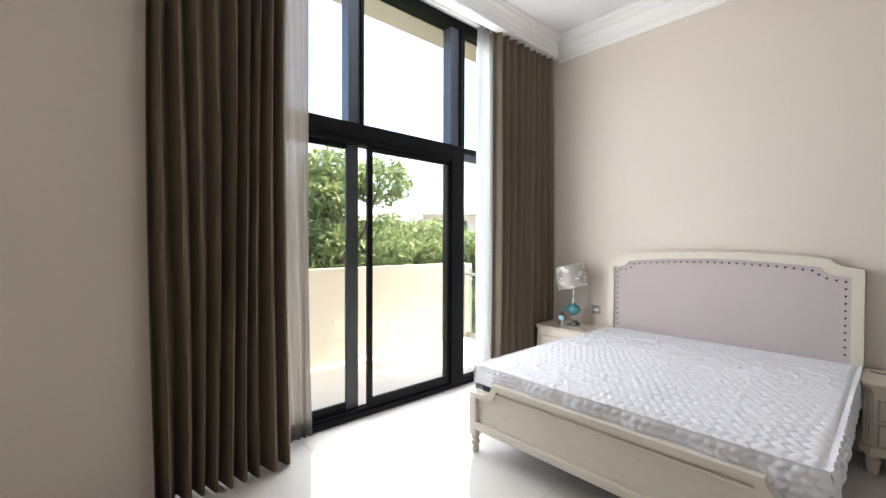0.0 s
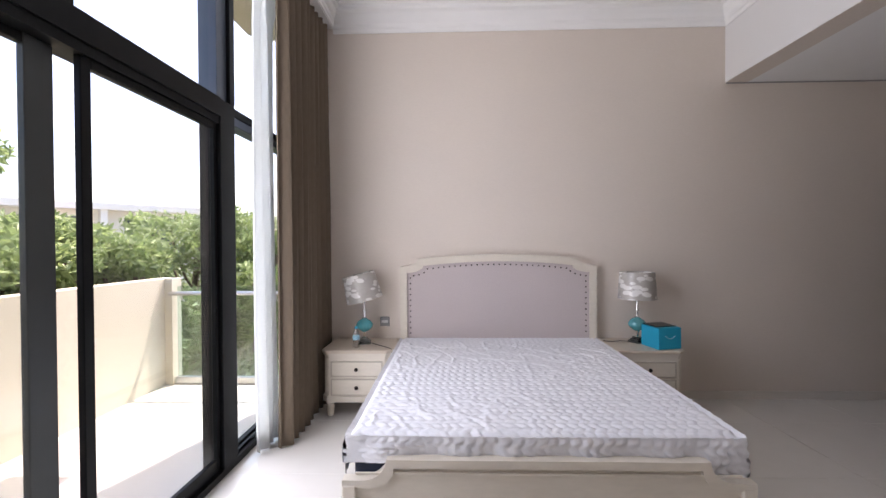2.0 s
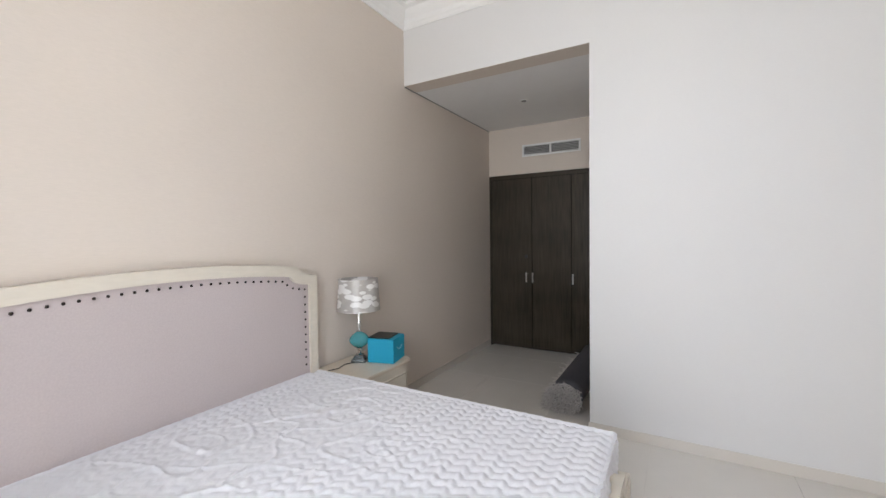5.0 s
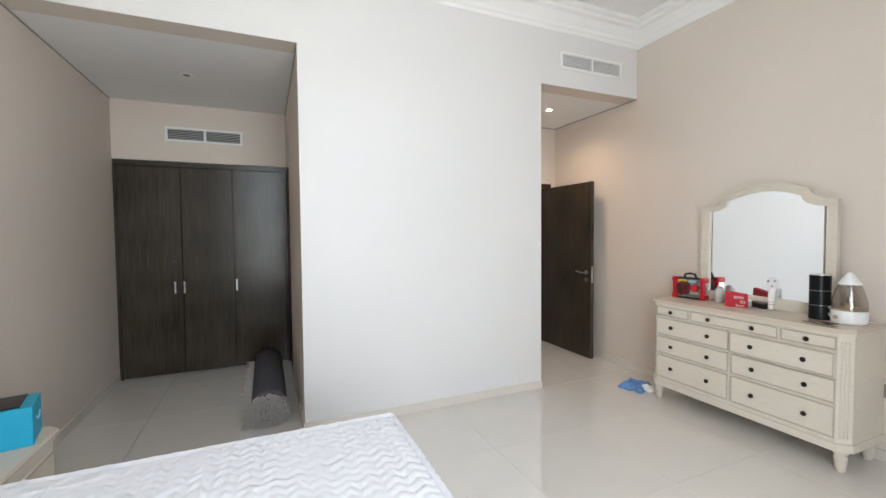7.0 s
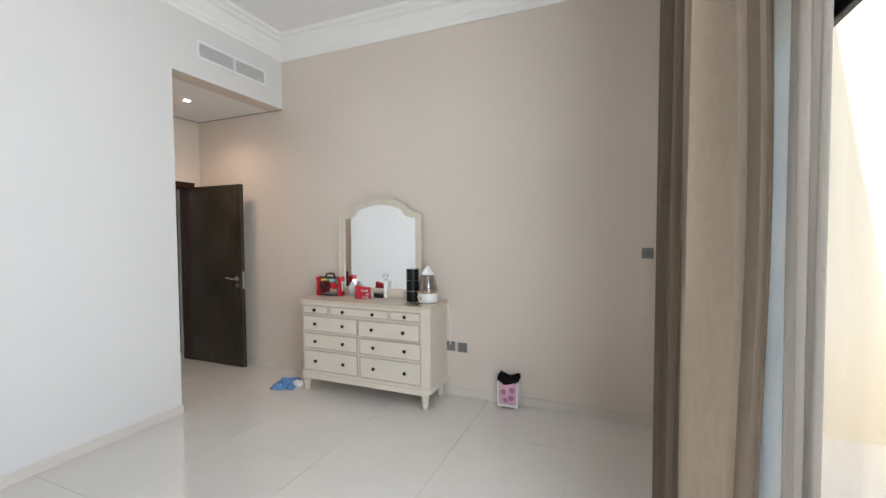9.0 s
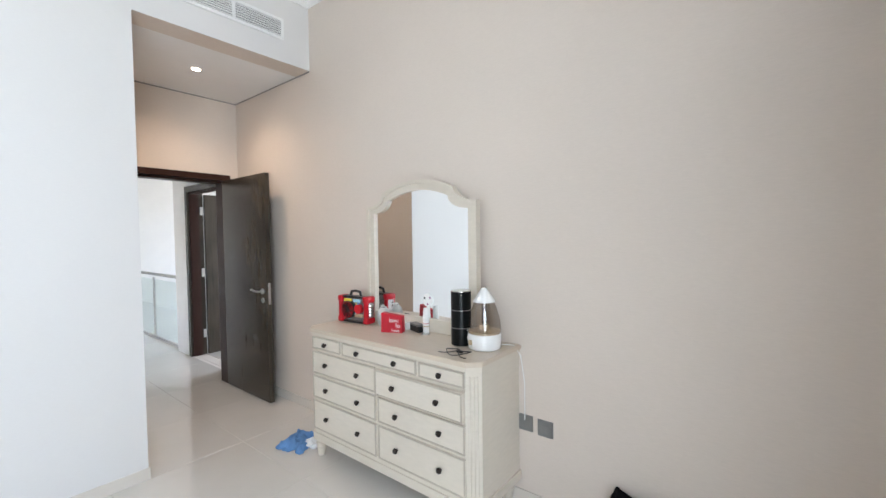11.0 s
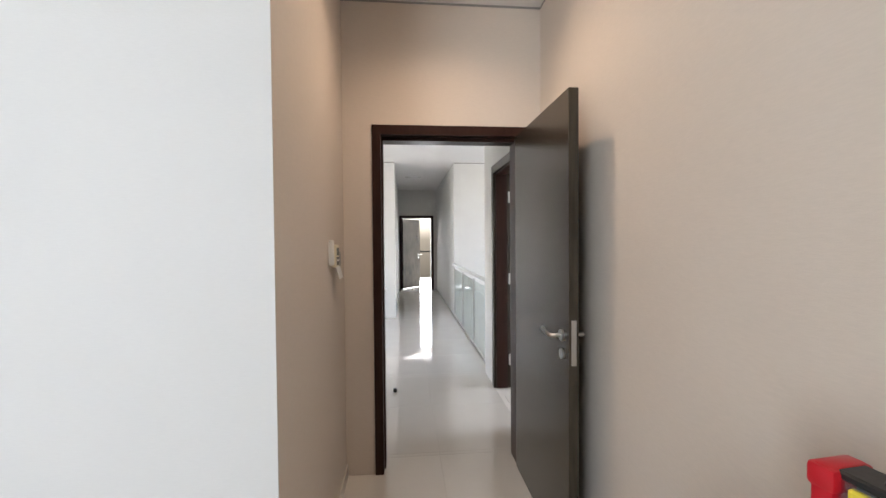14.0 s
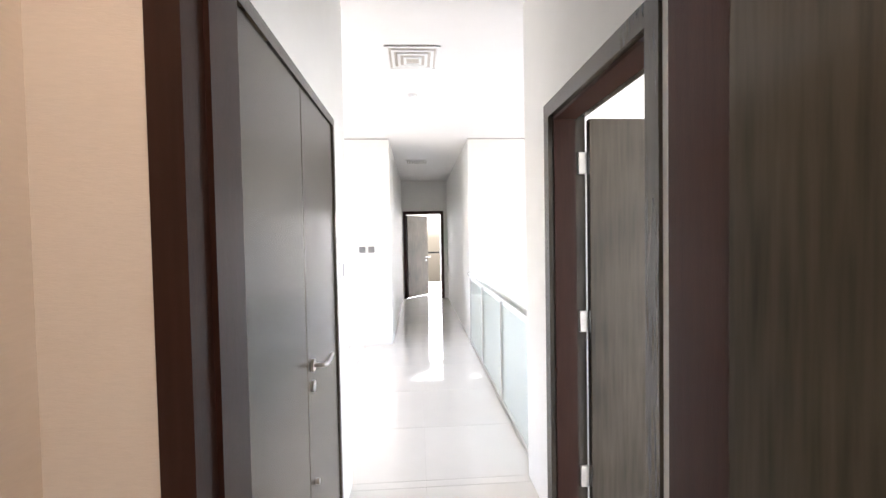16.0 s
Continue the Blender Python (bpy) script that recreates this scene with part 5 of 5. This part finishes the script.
for k, (py, pz) in enumerate(((-0.035, 0.15), (0.03, 0.10), (-0.02, 0.075), (0.04, 0.17))):
    part("printed_flower", cylb((0.054, py, pz), (0.0565, py, pz), 0.022 + 0.004 * (k % 2), seg=10), M_PURPLE, bin_)
fb = bmesh.new()
box(fb, -0.06, 0.06, -0.092, 0.092, 0.225, 0.285, bevel=0.02, seg=3)
bmesh.ops.subdivide_edges(fb, edges=fb.edges[:], cuts=3, use_grid_fill=True)
for v in fb.verts:
    v.co += Vector((noise.noise(v.co * 90), noise.noise(v.co * 90 + Vector((7, 0, 0))), noise.noise(v.co * 60 + Vector((0, 7, 0))))) * 0.016
    v.co.z -= 0.015 * math.cos(v.co.y * 34)
part("fur_trim", fb, mat("black_fur", (0.01, 0.009, 0.01), 0.95, bump=1.0, bump_scale=120, spec=0.1), bin_, "black fluffy rim")
for sy in (-0.075, 0.075):
    part("foot", boxb(-0.04, 0.04, sy - 0.012, sy + 0.012, 0, 0.022, bevel=0.004), M_WHITEPL, bin_)

rug = thing("rolled_rug", pose(2.86, -1.33, 0, 0, 0, 0), "rolled grey shag rug lying on the floor", "rug")
rr = bmesh.new()
pts, n, turns = [], 90, 2.6
for k in range(n + 1):
    a = k / n * turns * 2 * math.pi
    pts.append((0.03 + (0.138 - 0.03) * k / n, a))
LEN = 1.42
va = []
for j in range(13):
    yy = -LEN * j / 12
    va.append([rr.verts.new((r * math.cos(a) * 1.12, yy, 0.141 + r * math.sin(a) * 0.98 + 0.003 * noise.noise(Vector((a, yy * 4, 0))))) for r, a in pts])
for a, b in zip(va, va[1:]):
    for k in range(n):
        rr.faces.new((a[k], a[k + 1], b[k + 1], b[k]))
part("backing", rr, M_RUGBACK, rug, "dark grey woven backing", smooth=True).modifiers.new("thickness", "SOLIDIFY").thickness = 0.010
tuft = bmesh.new()
rng = random.Random(9)
for k in range(900):
    r = 0.135 * math.sqrt(rng.random())
    a = rng.random() * 6.283
    p = Vector((r * math.cos(a) * 1.1, -0.01, 0.13 + r * math.sin(a) * 0.95))
    d = Vector((rng.gauss(0, 0.5), 1, rng.gauss(-0.35, 0.5))).normalized() * rng.uniform(0.03, 0.07)
    cyl(tuft, p, p + d, 0.006, 0.002, 4)
part("pile_end", tuft, M_WOOL, rug, "shaggy pale wool at the rolled end")
tuft = bmesh.new()
for k in range(1400):
    y = -LEN * rng.random()
    p = Vector((0.12 + rng.random() * 0.03, y, 0.02 + 0.12 * rng.random() ** 2))
    d = Vector((rng.uniform(0.4, 1), rng.gauss(0, 0.5), rng.gauss(-0.35, 0.4))).normalized() * rng.uniform(0.03, 0.09)
    q = p + d
    q.z = max(0.004, q.z)
    cyl(tuft, p, q, 0.006, 0.002, 4)
part("pile_edge", tuft, M_WOOL, rug, "shaggy pale wool along the loose edge")

# ---- wardrobe niche ----
ward = thing("wardrobe", pose(XP1, -3.09, 0), "built-in dark oak wardrobe with steel pulls", "wardrobe")
WW = XR - XP1 - 0.004
part("frame", boxes((0.004, WW, -0.05, 0.0, 2.285, 2.34), (0.004, 0.03, -0.05, 0, 0, 2.285), (WW - 0.025, WW, -0.05, 0, 0, 2.285)), M_DOOR, ward)
part("body", boxes((0.004, WW, -0.55, -0.053, 0.0, 2.33)), M_DOOR, ward)
for x0, x1, hx in ((0.03, 0.583, 0.565), (0.587, 1.095, 1.083), (1.099, WW - 0.025, 1.17)):
    d = part("door", boxb(x0 + 0.002, x1 - 0.002, -0.03, -0.006, 0.012, 2.28, bevel=0.002), M_DOOR, ward, "dark veneered door")
    part("handle", boxes((hx - 0.008, hx + 0.008, 0.018, 0.026, 0.90, 1.03), (hx - 0.006, hx + 0.006, -0.006, 0.018, 0.91, 0.922), (hx - 0.006, hx + 0.006, -0.006, 0.018, 1.008, 1.02)), M_STEEL, d, "satin steel pull")
part("lock", cylb((1.175, -0.006, 1.245), (1.175, 0.002, 1.245), 0.022, seg=20), M_BLACK, ward, "black lock rosette")
dn = thing("door_niche", pose(XP1, -3.10, 0), "dark door frame in the niche side wall", "door", kind="structure")
part("frame", boxes((-0.15, 0.012, 0.002, 0.062, 0, 2.275), (-0.15, 0.012, 0.40, 0.46, 0, 2.275), (-0.15, 0.012, 0.062, 0.40, 2.21, 2.275)), M_DOORFRAME, dn)
part("door_leaf", boxb(-0.09, -0.05, 0.064, 0.398, 0.008, 2.205, bevel=0.002), M_DOOR, dn)


def vent(m, w, h, label):
    t = thing("air_vent", m, label, "vent", "air grilles")
    part("frame", boxes((-w / 2, w / 2, 0, 0.012, h / 2 - 0.022, h / 2), (-w / 2, w / 2, 0, 0.012, -h / 2, -h / 2 + 0.022), (-w / 2, -w / 2 + 0.022, 0, 0.012, -h / 2 + 0.022, h / 2 - 0.022), (w / 2 - 0.022, w / 2, 0, 0.012, -h / 2 + 0.022, h / 2 - 0.022), (-0.012, 0.012, 0, 0.011, -h / 2 + 0.022, h / 2 - 0.022)), M_WHITEPL, t, "white metal frame")
    # no duct is modelled: a black sheet gives the dark between slats
    part("backing", boxb(-w / 2 + 0.01, w / 2 - 0.01, 0.0005, 0.002, -h / 2 + 0.01, h / 2 - 0.01), M_BLACK, t, "black sheet standing in for the shaded duct behind the slats")
    k = int((h - 0.044) / 0.016)
    for i in range(k):
        z = -h / 2 + 0.022 + (i + 0.5) * (h - 0.044) / k
        sl = bmesh.new()
        box(sl, -w / 2 + 0.022, w / 2 - 0.022, 0.002, 0.012, z - 0.0018, z + 0.0018)
        bmesh.ops.rotate(sl, cent=(0, 0.007, z), matrix=Matrix.Rotation(radians(8), 3, "X"), verts=sl.verts)
        part("slat", sl, M_WHITEPL, t)
    return t


vent(pose(3.445, -3.098, 2.64), 0.75, 0.155, "white slatted air grille above the wardrobe")
vent(pose(-0.243, YS + 0.002, 3.225), 0.79, 0.165, "white slatted air grille above the entry")


def downlight(x, y, z, lit, label):
    t = thing("ceiling_light", pose(x, y, z), label, "downlight", "recessed downlights")
    part("trim_ring", lathe(bmesh.new(), [(0.030, -0.002), (0.045, -0.004), (0.048, 0.0), (0.030, -0.0005)], 28), M_WHITEPL, t)
    part("lens", lathe(bmesh.new(), [(0.029, -0.003), (0.028, -0.0045), (0.005, -0.005)], 24), M_SPOT if lit else M_GREYPL, t, "glowing lens" if lit else "unlit lens")


downlight(-0.236, -1.765, LOW, True, "lit recessed round downlight in the entry ceiling")
downlight(3.46, -2.11, LOW, False, "unlit recessed round downlight in the niche ceiling")
spot_data = bpy.data.lights.new("downlight_beam", "SPOT")
spot_data.energy, spot_data.color, spot_data.spot_size, spot_data.spot_blend, spot_data.shadow_soft_size = 7.0, (1.0, 0.78, 0.58), radians(150), 1.0, 0.06
new("downlight_beam", spot_data).matrix_world = look((-0.236, -1.765, LOW - 0.015), (-0.236, -1.765, 0))


# ---- doors ----
def lever(parent, m, material=M_STEEL):
    h = part("door_handle", cylb((0, 0, 0), (0, 0.010, 0), 0.026, seg=24), material, parent, "satin steel lever handle", smooth=True)
    h.matrix_basis = m
    bm = tube(bmesh.new(), [(0, 0.008, 0), (0, 0.05, 0), (-0.012, 0.056, 0), (-0.06, 0.056, 0.003), (-0.12, 0.054, 0.012)], 0.009, 10)
    part("lever", bm, material, h, smooth=True)
    r = part("key_rosette", cylb((0, 0, -0.085), (0, 0.008, -0.085), 0.024, seg=24), material, h)
    return h


door1 = thing("door_1", pose(0, YD, 0), "open dark oak bedroom door with dark frame", "door", kind="structure")
part("frame", boxes((0.150, 0.203, -0.165, 0.012, 0, 2.20), (-0.792, -0.715, -0.165, 0.012, 0, 2.20), (-0.715, 0.150, -0.165, 0.012, 2.14, 2.20)), M_DOORFRAME, door1, "dark mahogany frame")
part("stop", boxes((0.140, 0.150, -0.165, -0.055, 0, 2.14), (-0.715, 0.140, -0.165, -0.055, 2.118, 2.14)), M_DOORFRAME, door1)
leaf = part("door_leaf", boxb(-0.748, -0.703, 0.014, 0.875, 0.008, 2.135, bevel=0.002), M_DOOR, door1, "dark oak veneered leaf standing open")
part("edge_plate", boxb(-0.737, -0.714, 0.8745, 0.8765, 0.925, 1.125, bevel=0.0008), M_STEEL, leaf, "steel latch plate")
lever(leaf, pose(-0.703, 0.80, 1.045, 0, 0, -90) @ Matrix.Diagonal((-1, 1, 1, 1)))
lever(leaf, pose(-0.748, 0.80, 1.045, 0, 0, 90))

door2 = thing("door_2", pose(XC0, 0, 0), "open dark oak side room door with dark frame", "door", kind="structure")
part("frame", boxes((-0.18, 0.012, -3.925, -3.855, 0, 2.21), (-0.18, 0.012, -2.97, -2.90, 0, 2.21), (-0.18, 0.012, -3.855, -2.97, 2.135, 2.21)), M_DOOR, door2, "dark door frame")
part("stop", boxes((-0.125, -0.015, -3.855, -3.842, 0, 2.135), (-0.125, -0.015, -3.842, -2.97, 2.12, 2.135)), M_DOORFRAME, door2)
leaf2 = part("door_leaf", boxb(-1.06, -0.185, -3.85, -3.81, 0.008, 2.115, bevel=0.002), M_DOOR, door2, "dark veneered leaf standing open")
for hz in (0.28, 1.09, 1.90):
    part("hinge", boxb(-0.183, -0.140, -3.856, -3.840, hz - 0.055, hz + 0.055, bevel=0.003), M_STEEL, leaf2)

closet = thing("door_closet", pose(XC1, 0, 0), "closed dark double closet doors in the corridor", "door", kind="structure")
part("frame", boxes((-0.012, 0.13, -3.99, -3.955, 0, 2.16), (-0.012, 0.13, -2.785, -2.75, 0, 2.16), (-0.012, 0.13, -3.955, -2.785, 2.12, 2.16)), M_DOOR, closet)
for y0, y1 in ((-3.953, -3.392), (-3.386, -2.787)):
    lf = part("door_leaf", boxb(-0.004, 0.036, y0, y1, 0.008, 2.118, bevel=0.002), M_DOOR, closet, "dark veneered leaf")
    if y0 < -3.5:
        lever(lf, pose(-0.004, -3.46, 1.03, 0, 0, 90))
        part("knob", cylb((-0.02, -3.47, 0.55), (-0.004, -3.47, 0.55), 0.012, seg=14), M_STEEL, lf)
stop = thing("door_stop", pose(0.115, -3.86, 0), "small dark round door stop on the corridor floor", "door stop")
part("body", lathe(bmesh.new(), [(0.018, 0), (0.018, 0.028), (0.013, 0.034)], 18), M_BLACK, stop, smooth=True)

door3 = thing("door_3", pose(0, -12.15, 0), "half-open dark far door in front of a bright window", "door", kind="structure")
part("frame", boxes((0.08, 0.16, -0.16, 0.012, 0, 2.21), (-0.86, -0.78, -0.16, 0.012, 0, 2.21), (-0.78, 0.08, -0.16, 0.012, 2.13, 2.21)), M_DOORFRAME, door3)
lf3 = boxb(-0.86, 0.0, -0.02, 0.02, 0.008, 2.12, bevel=0.002)
bmesh.ops.transform(lf3, matrix=pose(0.07, -0.15, 0, 0, 0, 52), verts=lf3.verts)
l3 = part("door_leaf", lf3, M_DOOR, door3, "dark leaf half open")
lever(l3, pose(-0.42, -0.74, 1.02, 0, 0, 52))
win2 = thing("window_2", pose(0, -16.02, 0), "bright far room window with grey frame", "window", kind="structure")
for fx in (-2.2, -1.1, -0.04, 1.1, 2.14):
    part("mullion", boxb(fx, fx + 0.06, -0.03, 0.03, 0, 2.75), M_FRAME, win2)
part("transom", boxb(-2.2, 2.2, -0.025, 0.025, 1.0, 1.05), M_FRAME, win2)
# unseen window frame for the added stairwell opening
win3 = thing("window_3", pose(-3.65, 0, 0), "unseen tall stairwell window with dark frame, added for light", "window", kind="structure")
for fy in (YF + 0.3, -6.2, YE - 0.36):
    part("mullion", boxb(-0.03, 0.03, fy, fy + 0.06, -0.6, 2.8), M_FRAME, win3)

# ---- landing railing and ceiling fittings ----
lr = thing("stair_railing", pose(-0.945, 0, 0), "glass stair balustrade with steel handrail", "railing")
for y0, y1 in ((-5.44, -4.40), (-6.52, -5.48), (-7.62, -6.56)):
    part("glass_panel", boxb(-0.005, 0.005, y0, y1, 0.05, 0.92), M_HALLGLASS, lr, "clear greenish glass panel").visible_shadow = False
for y0 in (-4.38, -5.46, -6.54, -7.66):
    part("post", boxb(-0.012, 0.012, y0 - 0.02, y0 + 0.02, 0.0, 0.95, bevel=0.002), M_STEEL, lr, "steel post")
part("handrail", cylb((0, -7.72, 1.0), (0, -4.36, 1.0), 0.024, seg=16), M_STEEL, lr, "round steel handrail", smooth=True)
part("base_rail", boxb(-0.012, 0.012, -7.7, -4.37, 0.0, 0.04, bevel=0.003), M_STEEL, lr)
part("end_cap", cylb((0, -7.74, 1.0), (0, -7.70, 1.0), 0.034, seg=18), M_STEEL, lr)


def ceiling_diffuser(x, y, s):
    t = thing("ceiling_vent", pose(x, y, LOW), "square white ceiling air diffuser", "vent", "air grilles")
    for k in range(4):
        a = s / 2 * (1 - k * 0.22)
        b = a - s * 0.055
        z = -0.004 - k * 0.006
        part("louvre", boxes((-a, a, -a, -b, z - 0.008, z), (-a, a, b, a, z - 0.008, z), (-a, -b, -b, b, z - 0.008, z), (b, a, -b, b, z - 0.008, z)), M_WHITEPL, t)
    part("backing", boxb(-s / 2 + 0.03, s / 2 - 0.03, -s / 2 + 0.03, s / 2 - 0.03, -0.003, 0.0), M_SKIRT, t)


ceiling_diffuser(-0.185, -5.1, 0.42)
ceiling_diffuser(-0.21, -9.55, 0.42)
sm = thing("smoke_detector", pose(-0.17, -5.95, LOW), "small white round smoke detector", "detector")
part("body", lathe(bmesh.new(), [(0.02, -0.03), (0.035, -0.028), (0.045, -0.012), (0.05, 0.0)], 24), M_WHITEPL, sm, smooth=True)

# ---- floor pieces ----
tile_area(XL, XR, YS, 2.95)
tile_area(XL, XP0, -2.64, YS)
tile_area(XP1, XR, -3.65, YS)
tile_area(XC0, XC1 + 0.02, YE, -2.64)
tile_area(-0.93, 3.0, YF, YE)
tile_area(-0.95, 0.19, -12.3, YF)
tile_area(-3.0, 3.0, -16.0, -12.3)
tile_area(-3.6, XC0 - 0.17, YE + 0.1, -2.2)
